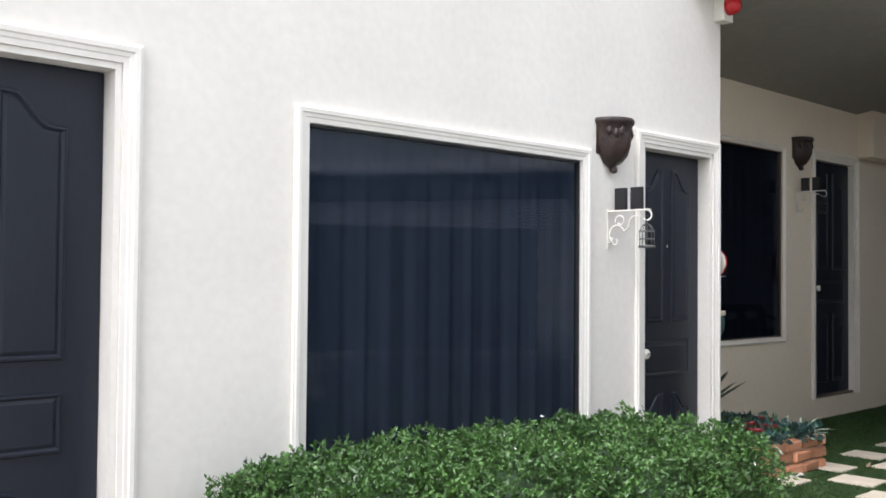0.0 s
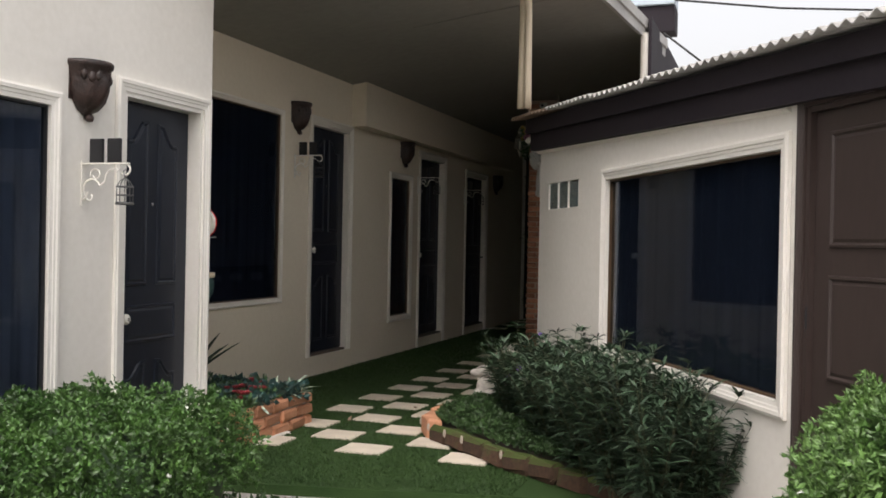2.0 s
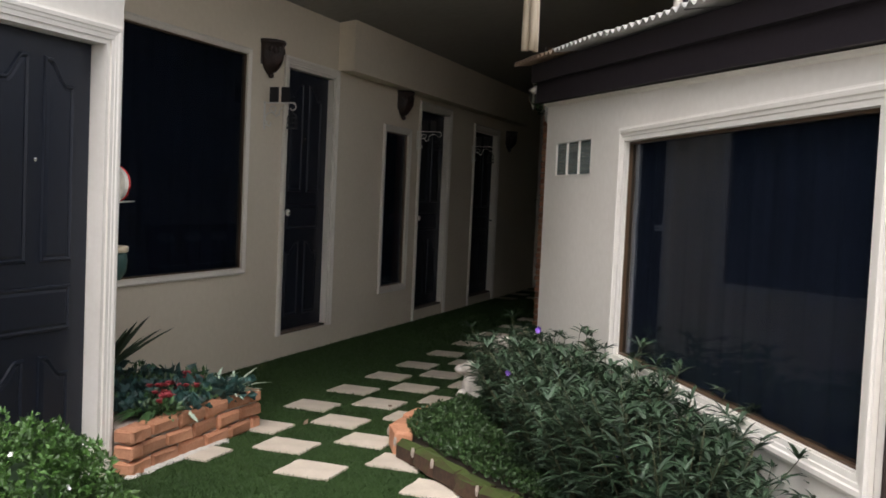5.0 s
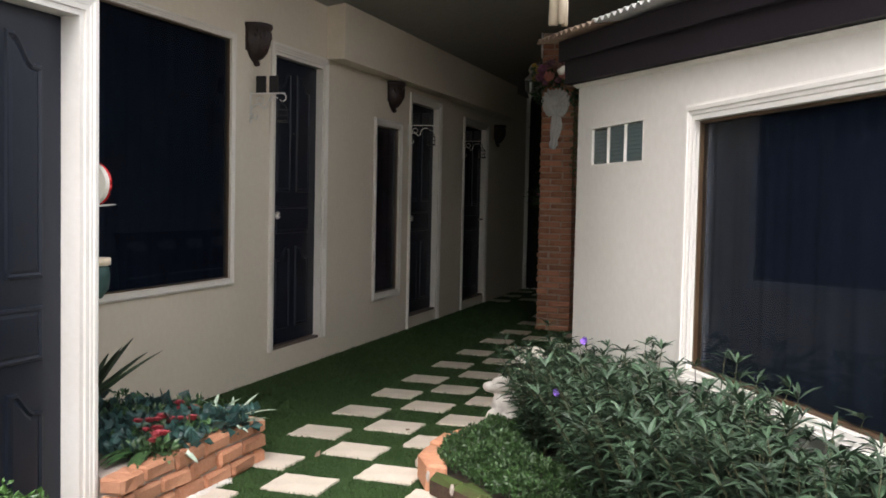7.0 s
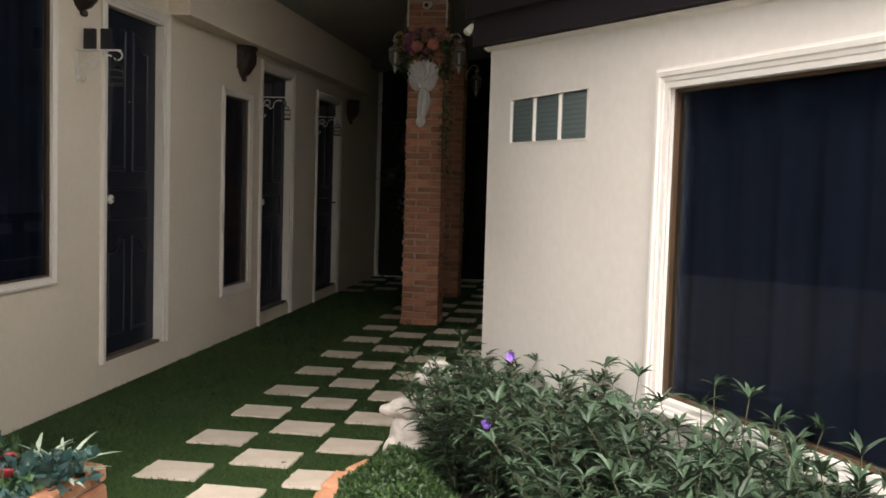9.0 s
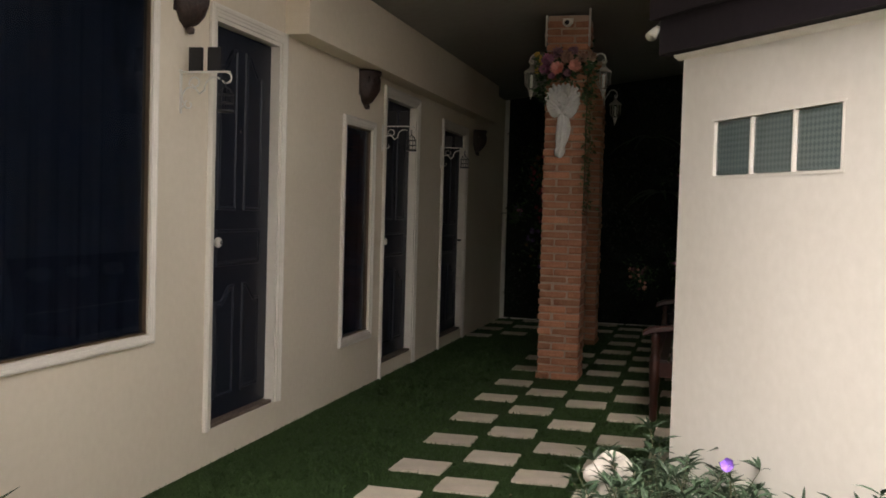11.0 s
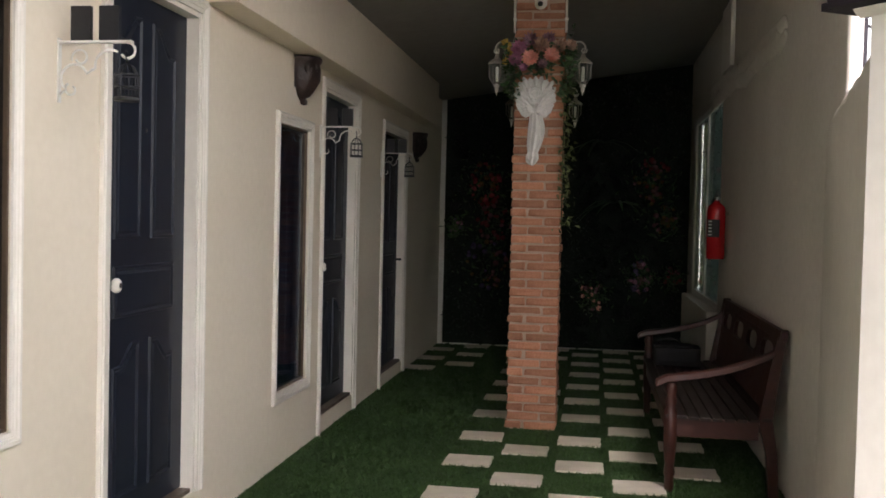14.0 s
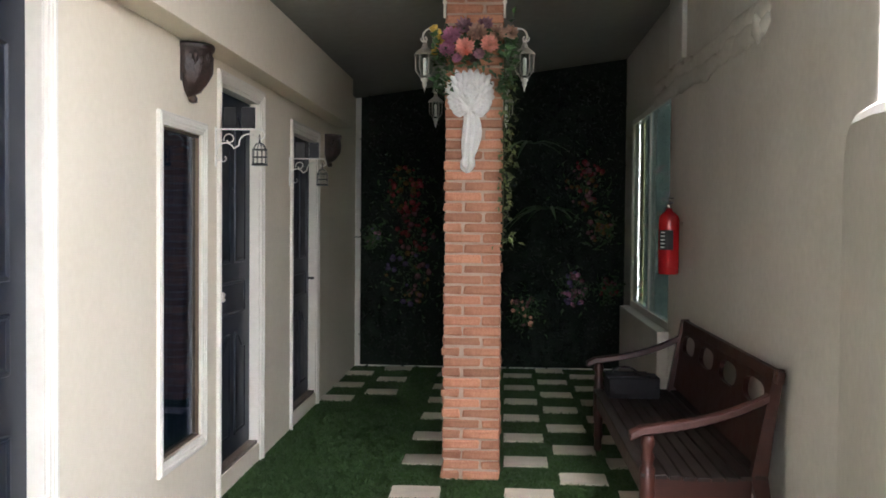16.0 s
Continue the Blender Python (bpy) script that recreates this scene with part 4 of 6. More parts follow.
def lantern_bracket(m, label, cage_mat, chars, blocks=True):
    """A scrolled iron bracket out of the wall (local y), top at z = 0, a bird cage on its hook and dark blocks on top."""
    b = thing("wall_bracket", m, label, "bracket", "scroll brackets")
    bm = bmesh.new()
    box(bm, -0.009, 0.009, 0.0005, 0.006, -0.19, 0.012)
    box(bm, -0.011, 0.011, 0.0005, 0.25, -0.004, 0.003)
    part("arm", bm, IRON_WHITE, b)
    bm = bmesh.new()
    curve = [(0.006, -0.165)] + scroll(0.055, -0.115, 0.045, math.radians(230), math.radians(20)) + [(0.12, -0.085)] + scroll(0.175, -0.075, 0.05, math.radians(190), math.radians(60))
    tube(bm, [(0, y, z) for y, z in curve], 0.0045, 6)
    tube(bm, [(0, y, z) for y, z in scroll(0.045, -0.15, 0.022, math.radians(120), math.radians(420), 14, 0.5)], 0.004, 6)
    tube(bm, [(0, y, z) for y, z in scroll(0.075, -0.05, 0.03, math.radians(200), math.radians(-160), 16, 0.5)], 0.004, 6)
    part("scroll", bm, IRON_WHITE, b, smooth=True)
    bm = bmesh.new()
    tube(bm, [(0, 0.235, 0.0)] + [(0, y, z) for y, z in scroll(0.235, -0.028, 0.024, math.radians(90), math.radians(-150))], 0.0045, 6)
    part("hook", bm, IRON_WHITE, b, smooth=True)
    cage = new("bird_cage")
    cage.parent = b
    cage.matrix_local = Matrix.Translation((0, 0.232, -0.055))
    bm = bmesh.new()
    r, hgt = 0.037, 0.125
    for k in range(10):
        a = 2 * math.pi * k / 10
        c, s = math.cos(a), math.sin(a)
        tube(bm, [(0, 0, -0.012), (r * 0.55 * c, r * 0.55 * s, -0.022), (r * c, r * s, -0.05), (r * c, r * s, -hgt)], 0.0018, 5)
    for z in (-0.05, -0.088, -hgt):
        tube(bm, [(r * math.cos(2 * math.pi * k / 20), r * math.sin(2 * math.pi * k / 20), z) for k in range(21)], 0.0026, 5)
    tube(bm, [(0, 0, -0.012), (0, 0, 0.004)], 0.005, 6)
    tube(bm, [(0.012 * math.cos(2 * math.pi * k / 12), 0, 0.014 + 0.012 * math.sin(2 * math.pi * k / 12)) for k in range(13)], 0.002, 5)
    part("cage_wire", bm, cage_mat, cage, smooth=True)
    part("cage_tray", turned(bmesh.new(), [(0.001, -hgt - 0.006), (0.041, -hgt - 0.006), (0.041, -hgt + 0.004), (0.038, -hgt + 0.006), (0.001, -hgt + 0.006)], 18), cage_mat, cage, smooth=True)
    if blocks:
        y = 0.045
        for w in chars:
            part("sign_bar", boxed(-0.009, 0.009, y, y + w - 0.028, 0.004, 0.112, bevel=0.003), BLACK_MARK, b, "plain matt black block standing on the bracket")
            y += w
    return b


lantern_bracket(on_left(XF, -3.09, 1.525), "white scrolled bracket with a hanging wire cage and black blocks", IRON_GREY, (0.095, 0.095))
lantern_bracket(on_left(XL, 0.622, 1.915), "white scrolled bracket with black cage beside the corridor door", IRON_BLACK, (0.095, 0.095))
lantern_bracket(on_left(XL, 3.605, 1.94), "white scrolled bracket with black cage beside the narrow window", IRON_BLACK, (0.095, 0.095))
lantern_bracket(on_left(XL, 5.35, 1.90), "white scrolled bracket with black cage by the last door", IRON_BLACK, (0.095, 0.095))

# alarm box high at the facade corner
al = thing("alarm_box", on_left(XF, -2.06, 2.665), "white wall alarm box with a round red lamp", "alarm")
part("housing", boxed(-0.05, 0.05, 0.0005, 0.07, 0, 0.15, bevel=0.008), IVORY, al)
lens = part("red_lens", turned(bmesh.new(), [(0.052, 0), (0.052, 0.02), (0.046, 0.05), (0.03, 0.068), (0.0, 0.074)], 20), RED_PAINT, al, "round red plastic lamp", smooth=True)
lens.matrix_local = Matrix.Translation((0, 0.07, 0.085)) @ Matrix.Rotation(-math.pi / 2, 4, "X")

# round wall ornament and small hanging pot on the return wall
orn = thing("wall_plaque", facing((-0.035, YC, 1.285), (0, 1, 0)), "cream round wall plaque with a red rim and thin rod", "plaque")
bm = bmesh.new()
turned(bm, [(0.001, 0.0), (0.080, 0.0), (0.083, 0.02), (0.075, 0.03), (0.001, 0.03)], 28)
d = part("disc", bm, IVORY, orn, "cream painted disc")
d.matrix_local = Matrix.Translation((0, 0.045, 0)) @ Matrix.Rotation(-math.pi / 2, 4, "X")
bm = bmesh.new()
tube(bm, [(0.079 * math.cos(2 * math.pi * k / 28), 0.075, 0.079 * math.sin(2 * math.pi * k / 28)) for k in range(29)], 0.007, 8)
part("rim", bm, RED_PAINT, orn, "red rim", smooth=True)
part("stand_off", boxed(-0.055, 0.055, 0.0005, 0.046, -0.085, 0.04, bevel=0.006), IVORY, orn)
part("rod", tube(bmesh.new(), [(0, 0.06, -0.085), (-0.02, 0.24, -0.078)], 0.006, 8, 0.002), IRON_WHITE, orn, "thin pale rod", smooth=True)
pot = thing("hanging_pot", facing((-0.03, YC, 0.95), (0, 1, 0)), "small green glazed wall pot with pale rim", "pot")
part("pot", turned(bmesh.new(), [(0.03, -0.1), (0.055, -0.06), (0.06, -0.01), (0.05, 0.03), (0.045, 0.03), (0.04, -0.02), (0.0, -0.04)], 18, (0, 0.075, 0)), SILK, pot, smooth=True)
part("rim", turned(bmesh.new(), [(0.052, 0.025), (0.062, 0.03), (0.062, 0.055), (0.05, 0.055), (0.048, 0.03)], 18, (0, 0.075, 0)), BEIGE, pot, smooth=True)
part("wall_hook", boxed(-0.01, 0.01, 0.0005, 0.03, 0.0, 0.05), IRON_BLACK, pot)

# ---- brick planter with silk flowers ----
PX, PY0, PY1 = 0.185, YC, -0.98
PF = YC - 0.055            # the face runs a little past the facade corner
planter = thing("brick_planter", None, "low orange brick planter box filled with artificial flowers", "planter")
part("core", boxed(XL + 0.002, PX - 0.02, PY0 + 0.002, PY1 - 0.02, -0.01, 0.19), MORTAR, planter, "pale mortar joints")
part("core", boxed(XF + 0.045, PX - 0.02, PF + 0.02, PY0 + 0.001, -0.01, 0.185), MORTAR, planter, "pale mortar joints")
course, bh = 0.072, 0.062
long_b = [mesh_of(brick_mesh("brick", 0.20, 0.09, bh, 60 + i, 0.010), "brick", EDGE_BRICK) for i in range(4)]
rngb = random.Random(8)
half_b = [mesh_of(brick_mesh("brick", 0.094, 0.09, bh, 70 + i, 0.010), "brick", EDGE_BRICK) for i in range(2)]
end_b = [mesh_of(brick_mesh("brick", 0.105, 0.09, bh, 75 + i, 0.010), "brick", EDGE_BRICK) for i in range(2)]
for lay in range(3):
    z = 0.002 + lay * course
    y = PY1 - (0.002 if lay % 2 else 0.108)
    if lay % 2 == 0:
        mesh_object("brick", half_b[rngb.randrange(2)], planter, Matrix.Translation((PX - 0.045, PY1 - 0.05, z)) @ Matrix.Rotation(math.pi / 2, 4, "Z"))
    while y - 0.20 > PF:
        mesh_object("brick", long_b[rngb.randrange(4)], planter, Matrix.Translation((PX - 0.045 + rngb.uniform(-0.009, 0.007), y - 0.10, z + rngb.uniform(-0.002, 0.002))) @ Matrix.Rotation(math.pi / 2 + rngb.uniform(-0.035, 0.035), 4, "Z") @ Matrix.Rotation(rngb.uniform(-0.02, 0.02), 4, "Y"))
        y -= 0.209
    if y - 0.094 > PF:
        mesh_object("brick", half_b[rngb.randrange(2)], planter, Matrix.Translation((PX - 0.045, y - 0.05, z)) @ Matrix.Rotation(math.pi / 2 + 0.02, 4, "Z"))
    mesh_object("brick", end_b[lay % 2], planter, Matrix.Translation((XF + 0.095 + rngb.uniform(-0.003, 0.003), PF + 0.045, z)) @ Matrix.Rotation(rngb.uniform(-0.02, 0.02), 4, "Z"))
    x = PX - 0.195
    while x > XL + 0.09:
        mesh_object("brick", long_b[rngb.randrange(4)], planter, Matrix.Translation((x, PY1 - 0.045 + rngb.uniform(-0.004, 0.004), z)) @ Matrix.Rotation(rngb.uniform(-0.02, 0.02), 4, "Z"))
        x -= 0.212


bm = bmesh.new()
for k in range(9):
    lumpy(bm, (PX + 0.004, -2.06 + 0.085 * k, 0.004), (0.022 + rngb.uniform(0, 0.014), 0.06, 0.012), 30 + k, 0.5, 4, 10, 6)
part("cement", bm, PALE_CEMENT, planter, "whitish cement smeared along the foot")


def strap_leaves(name, base, n, length, mat, parent, spread=1.0, width=0.028, seed=1, droop=0.5, up=1.0, label=""):
    """Long pointed leaves springing from one foot."""
    rng = np.random.default_rng(seed)
    verts, faces = [], []
    for i in range(n):
        az = rng.uniform(0, 2 * math.pi)
        el = rng.uniform(0.25, 1.0) * up
        ln = length * rng.uniform(0.7, 1.15)
        out = np.array([math.cos(az) * spread, math.sin(az) * spread, el])
        out /= np.linalg.norm(out)
        side = np.array([-math.sin(az), math.cos(az), 0])
        k0 = len(verts)
        for j, (f, w) in enumerate(((0, 0.45), (0.3, 1.0), (0.6, 0.85), (0.85, 0.45), (1.0, 0.03))):
            p = np.array(base) + out * ln * f + np.array([0, 0, -droop * ln * f * f * 0.5])
            lift = np.array([0, 0, 0.25 * width * w])
            verts += [tuple(p + side * width * w / 2 + lift), tuple(p), tuple(p - side * width * w / 2 + lift)]
            if j:
                a = k0 + 3 * (j - 1)
                faces += [(a, a + 1, a + 4, a + 3), (a + 1, a + 2, a + 5, a + 4)]
    return raw_part(name, verts, faces, mat, parent, label, smooth=True)


def bloom(bm, center, r, layers=3, petals=9, seed=0, open_=1.0, toward=(0, 0, 1)):
    """A many-petalled flower head that looks along toward."""
    rng = random.Random(seed)
    q = Vector((0, 0, 1)).rotation_difference(Vector(toward)).to_matrix()
    c = Vector(center)
    for lay in range(layers):
        tilt = (0.25 + 0.9 * lay / max(1, layers - 1)) * open_ if layers > 1 else 0.9
        rr = r * (0.55 + 0.45 * lay / max(1, layers - 1)) if layers > 1 else r
        for k in range(petals):
            a = 2 * math.pi * (k + 0.5 * (lay % 2)) / petals + rng.uniform(-0.1, 0.1)
            d = Vector((math.cos(a) * math.sin(tilt), math.sin(a) * math.sin(tilt), math.cos(tilt)))
            sd = Vector((-math.sin(a), math.cos(a), 0))
            w = rr * 2.2 / petals * 1.3
            pts = [c + q @ (d * rr * 0.08), c + q @ (d * rr * 0.6 + sd * w), c + q @ (d * rr * (1 + rng.uniform(-0.1, 0.1)) + Vector((0, 0, 0.10 * rr))), c + q @ (d * rr * 0.6 - sd * w), c + q @ (d * rr * 0.55 - Vector((0, 0, 0.08 * rr)))]
            vs = [bm.verts.new(p) for p in pts]
            for f in ((0, 1, 4), (1, 2, 4), (2, 3, 4), (3, 0, 4)):
                bm.faces.new([vs[i] for i in f])
    return bm


def scatter_in(x0, x1, y0, y1, z0, z1, n, seed, up=0.8):
    rng = np.random.default_rng(seed)
    p = np.stack([rng.uniform(x0, x1, n), rng.uniform(y0, y1, n), rng.uniform(z0, z1, n)], 1)
    d = np.stack([rng.normal(0, 0.7, n), rng.normal(0, 0.7, n), np.full(n, up)], 1)
    return list(zip(p, d))


def planter_plant(name, x, y, z, build, label):
    t = thing(name, Matrix.Translation((x, y, z)), label, "artificial plant", "planter plants")
    build(t)
    return t


def leafy(mat, n, r, hgt, size, seed, width=0.55):
    def build(t):
        part("stem", tube(bmesh.new(), [(0, 0, -0.03), (0, 0, hgt * 0.6)], 0.006, 6), STEM, t)
        leaf_cloud("leaves", scatter_in(-r, r, -r, r, 0.0, hgt, n, seed), size, mat, t, width, 0.3, seed)
    return build


rngf = random.Random(21)
TOPZ = 0.19
i = 0
for gx in np.arange(-0.70, 0.12, 0.155):
    for gy in np.arange(-1.74, -1.05, 0.15):
        i += 1
        x, y = gx + rngf.uniform(-0.04, 0.04), gy + rngf.uniform(-0.04, 0.04)
        if not (x > -0.16 and i % 2 == 0 and y < -1.18):
            planter_plant("silk_foliage", x, y, TOPZ, leafy((SILK, SILK_GREEN, SILK)[i % 3], 90, 0.09, (0.07, 0.10, 0.085)[i % 3], (0.052, 0.04, 0.060)[i % 3], i, (0.65, 0.4, 0.75)[i % 3]), "blue-green artificial foliage in the brick planter")
        else:
            def red(t, k=i):
                part("stem", tube(bmesh.new(), [(0, 0, -0.03), (0, 0, 0.12)], 0.004, 6), STEM, t)
                leaf_cloud("leaves", scatter_in(-0.08, 0.08, -0.08, 0.08, 0.0, 0.08, 80, k), 0.042, SILK_GREEN, t, 0.5, 0.3, k)
                rr = random.Random(k)
                for j in range(5 if x > -0.05 else 3):
                    part("bloom", bloom(bmesh.new(), (rr.uniform(-0.06, 0.06), rr.uniform(-0.06, 0.06), rr.uniform(0.075, 0.115)), rr.uniform(0.022, 0.036), 5, 9, k * 5 + j), RED_PETAL, t, "red silk flower")
            planter_plant("silk_flower", x, y, TOPZ, red, "red artificial flowers among green leaves in the planter")
planter_plant("spiky_plant", -0.36, -1.62, TOPZ, lambda t: strap_leaves("leaves", (0, 0, 0.13), 32, 0.46, DARK_LEAF, t, 0.95, 0.040, 5, 0.15, 1.05), "dark spiky yucca-like plant in the brick planter")
for k, (x, y) in enumerate(((0.05, -1.06), (-0.04, -1.10), (0.10, -1.16))):
    planter_plant("pale_grass_plant", x, y, TOPZ, lambda t, k=k: strap_leaves("leaves", (0, 0, 0), 15, 0.21, PALE_LEAF, t, 0.9, 0.021, 30 + k, 0.5, 1.2), "pale variegated spiky leaves at the planter corner")
planter_plant("pale_leaf_plant", 0.10, -1.62, TOPZ, lambda t: strap_leaves("leaves", (0, 0, 0), 5, 0.13, PALE_LEAF, t, 1.2, 0.05, 44, 0.7, 0.5), "broad pale leaves drooping over the planter bricks")
planter_plant("broad_leaf_plant", 0.06, -1.72, TOPZ, lambda t: strap_leaves("leaves", (0, 0, 0.02), 12, 0.22, SILK_GREEN, t, 1.2, 0.045, 45, 0.6, 0.5), "broad green leaves over the planter edge")

# ---- planted bed in front of the low building ----
BED = [(1.41, 0.02), (1.25, -0.12), (1.10, -0.36), (1.01, -0.58), (0.97, -0.80), (1.01, -1.02), (1.13, -1.20), (1.31, -1.37), (1.52, -1.56), (1.77, -1.78), (2.02, -1.95), (2.30, -2.10), (2.60, -2.26), (2.90, -2.47)]
bed = thing("garden_bed", None, "curved planting bed edged with mossy bricks", "garden bed")
bm = bmesh.new()
inner = [Vector((x, y, 0)) for x, y in BED]
back = [C + U * s + N * 0.02 for s in (3.2, 2.4, 1.6, 0.8, 0.05)]
ring = [bm.verts.new((p.x, p.y, 0.075)) for p in inner + back]
low = [bm.verts.new((p.x, p.y, -0.04)) for p in inner + back]
bm.faces.new(ring)
for k in range(len(ring)):
    bm.faces.new((low[k], low[(k + 1) % len(ring)], ring[(k + 1) % len(ring)], ring[k]))
part("soil", bm, SOIL, bed, "dark damp soil")
# walk along the edge and stand bricks on it
dense = []
for a, b in zip(inner, inner[1:]):
    for f in np.linspace(0, 1, 24, endpoint=False):
        dense.append(a.lerp(b, f))
dense.append(inner[-1])
rngk = random.Random(4)
kinds_e = [mesh_of(brick_mesh("brick", 0.193, 0.096, 0.122, 80 + j, 0.014), "brick", EDGE_BRICK) for j in range(3)]
kinds_m = [mesh_of(brick_mesh("brick", 0.194, 0.096, 0.104, 90 + j, 0.020), "brick", MOSSY) for j in range(3)]
prev, acc, step = dense[0], 0.0, 0.02
for p in dense[1:]:
    acc += (p - prev).length
    if acc >= step:
        d = (p - prev).normalized()
        ang = math.atan2(d.y, d.x)
        ks = kinds_e if -1.16 < p.y < -0.35 else kinds_m
        mesh_object("brick", ks[rngk.randrange(3)], bed, Matrix.Translation((p.x, p.y, rngk.uniform(-0.012, 0.006))) @ Matrix.Rotation(ang + rngk.uniform(-0.07, 0.07), 4, "Z") @ Matrix.Rotation(rngk.uniform(-0.07, 0.07), 4, "X") @ Matrix.Rotation(rngk.uniform(-0.05, 0.05), 4, "Y"))
        if rngk.random() < 0.40 and p.y < -0.9:
            part("mortar", lumpy(bmesh.new(), (p.x - d.x * 0.098 + d.y * 0.044, p.y - d.y * 0.098 - d.x * 0.044, 0.084), (0.009, 0.009, 0.022), int(p.y * 50), 0.6, 3, 8, 6), MORTAR, bed, "pale mortar lump in a joint")
        acc, step = 0.0, 0.198
    prev = p


def plant_mesh(seed, n_stem=7, height=0.55):
    """Leaf and stem data of one bushy long-leaved plant."""
    rng = np.random.default_rng(seed)
    verts, faces = [], []
    bm = bmesh.new()
    for s in range(n_stem):
        az, lean = rng.uniform(0, 2 * math.pi), rng.uniform(0.08, 0.58)
        hgt = height * rng.uniform(0.65, 1.1)
        pts = [np.array([0.03 * math.cos(az), 0.03 * math.sin(az), 0.0])]
        for j in range(1, 9):
            f = j / 8
            pts.append(np.array([math.cos(az) * lean * hgt * f ** 1.3 + 0.03 * math.cos(az), math.sin(az) * lean * hgt * f ** 1.3 + 0.03 * math.sin(az), hgt * f]))
        tube(bm, [Vector(p) for p in pts], 0.0032, 5, 0.0015)
        for j in range(1, 9):
            cnt = 5 if j < 8 else 8
            for q in range(cnt):
                a2 = rng.uniform(0, 2 * math.pi) if j == 8 else (j * 1.57 + q * 2.1 + az + rng.normal(0, 0.3))
                ln = rng.uniform(0.065, 0.135) * (1.0 if j < 8 else 0.75)
                el = rng.uniform(0.15, 0.75) if j < 8 else rng.uniform(0.5, 1.3)
                out = np.array([math.cos(a2), math.sin(a2), el])
                out /= np.linalg.norm(out)
                side = np.array([-math.sin(a2), math.cos(a2), rng.normal(0, 0.15)])
                w = ln * rng.uniform(0.13, 0.20)
                k0 = len(verts)
                droop = rng.uniform(0.2, 0.8)
                for jj, (f, ww) in enumerate(((0.0, 0.15), (0.3, 0.9), (0.62, 0.75), (1.0, 0.02))):
                    p = pts[j] + out * ln * f + np.array([0, 0, -droop * ln * f * f * 0.6])
                    lift = np.array([0, 0, 0.3 * w * ww])
                    verts += [tuple(p + side * w * ww / 2 + lift), tuple(p), tuple(p - side * w * ww / 2 + lift)]
                    if jj:
                        a = k0 + 3 * (jj - 1)
                        faces += [(a, a + 1, a + 4, a + 3), (a + 1, a + 2, a + 5, a + 4)]
    me = bpy.data.meshes.new("leaves")
    me.from_pydata(verts, [], faces)
    me.materials.append(RUELLIA)
    return me, mesh_of(bm, "stem", STEM, True)


variants = [plant_mesh(100 + i, 17 + i % 3, 0.60) for i in range(5)]
rngr = random.Random(17)
spots = []
for s in np.arange(0.16, 3.02, 0.17):
    for off in np.arange(0.10, 0.60, 0.12):
        if off > np.interp(s, [0.1, 0.5, 1.0, 1.5, 2.0, 2.5, 3.1], [0.20, 0.25, 0.30, 0.35, 0.40, 0.40, 0.32]):
            continue
        spots.append((s + rngr.uniform(-0.07, 0.07), off + rngr.uniform(-0.06, 0.06)))
spots += [(0.54, 0.33)]
for k, (s, off) in enumerate(spots):
    p = C + U * s + N * off
    tall = float(np.interp(s, [0.0, 0.4, 1.1, 1.6, 2.6, 3.2], [0.82, 0.80, 0.82, 0.89, 0.94, 0.80])) - 0.40 * max(0, off - 0.30)
    t = thing("ruellia_plant", Matrix.Translation((p.x, p.y, 0.07)) @ Matrix.Rotation(rngr.uniform(0, 6.28), 4, "Z") @ Matrix.Scale(tall * rngr.uniform(0.82, 1.15), 4),
              "leafy dark green plant with long narrow leaves in the bed", "plant", "bed plants")
    lm, sm = variants[k % 5]
    mesh_object("foliage", lm, t, Matrix())
    mesh_object("stem", sm, t, Matrix())
for k, (x, y, z) in enumerate(((1.63, -0.635, 0.615), (1.383, -0.496, 0.325), (1.58, -0.98, 0.44), (2.36, -2.42, 0.46), (2.28, -1.25, 0.60))):
    t = thing("purple_flower", Matrix.Translation((x, y, z)), "single purple trumpet flower on a thin stem", "flower", "purple flowers")
    part("petals", bloom(bmesh.new(), (0, 0, 0), 0.028, 1, 5, k, 1, (-0.5, -0.8, 0.35)), PURPLE_PETAL, t)
    part("stem", tube(bmesh.new(), [(0, 0, 0), (0.01, 0.01, -0.12), (0.02, 0.02, 0.07 - z)], 0.0022, 5), STEM, t)

# low ground cover at the tip of the bed
rngc = np.random.default_rng(3)
pts = []
reach = Vector((0.86, 0.50, 0))
for _ in range(27000):
    f = rngc.uniform(0.10, 0.99) * (len(inner) - 1)
    i0 = int(f)
    p = inner[i0].lerp(inner[i0 + 1], f - i0)
    wide = float(np.interp(f, [1, 4, 7, 10, 13], [0.36, 0.52, 0.52, 0.44, 0.36]))
    w = rngc.uniform(0.045, wide)
    p = p + reach * w
    across = (w - 0.5 * wide) / (0.5 * wide)
    bulge = 0.75 + 0.45 * noise.noise(Vector((p.x * 4.5, p.y * 4.5, 0))) + 0.30 * noise.noise(Vector((p.x * 13, p.y * 13, 3)))
    z = 0.08 + 0.115 * max(0.0, 1 - abs(across) ** 4) * bulge * rngc.uniform(0.55, 1.06)
    pts.append(((p.x, p.y, z), (rngc.normal(0, 0.5) - 0.35 * max(0, -across), rngc.normal(0, 0.5), 0.8)))
gc = thing("ground_cover", None, "low small-leaved green ground cover in the bed", "plant", kind="stuff")
leaf_cloud("leaves", pts, 0.021, COVER, gc, 0.55, 0.2, 5)
gs = thing("garden_rubbish", None, "fallen dry leaves along the bed", "leaves", kind="stuff")
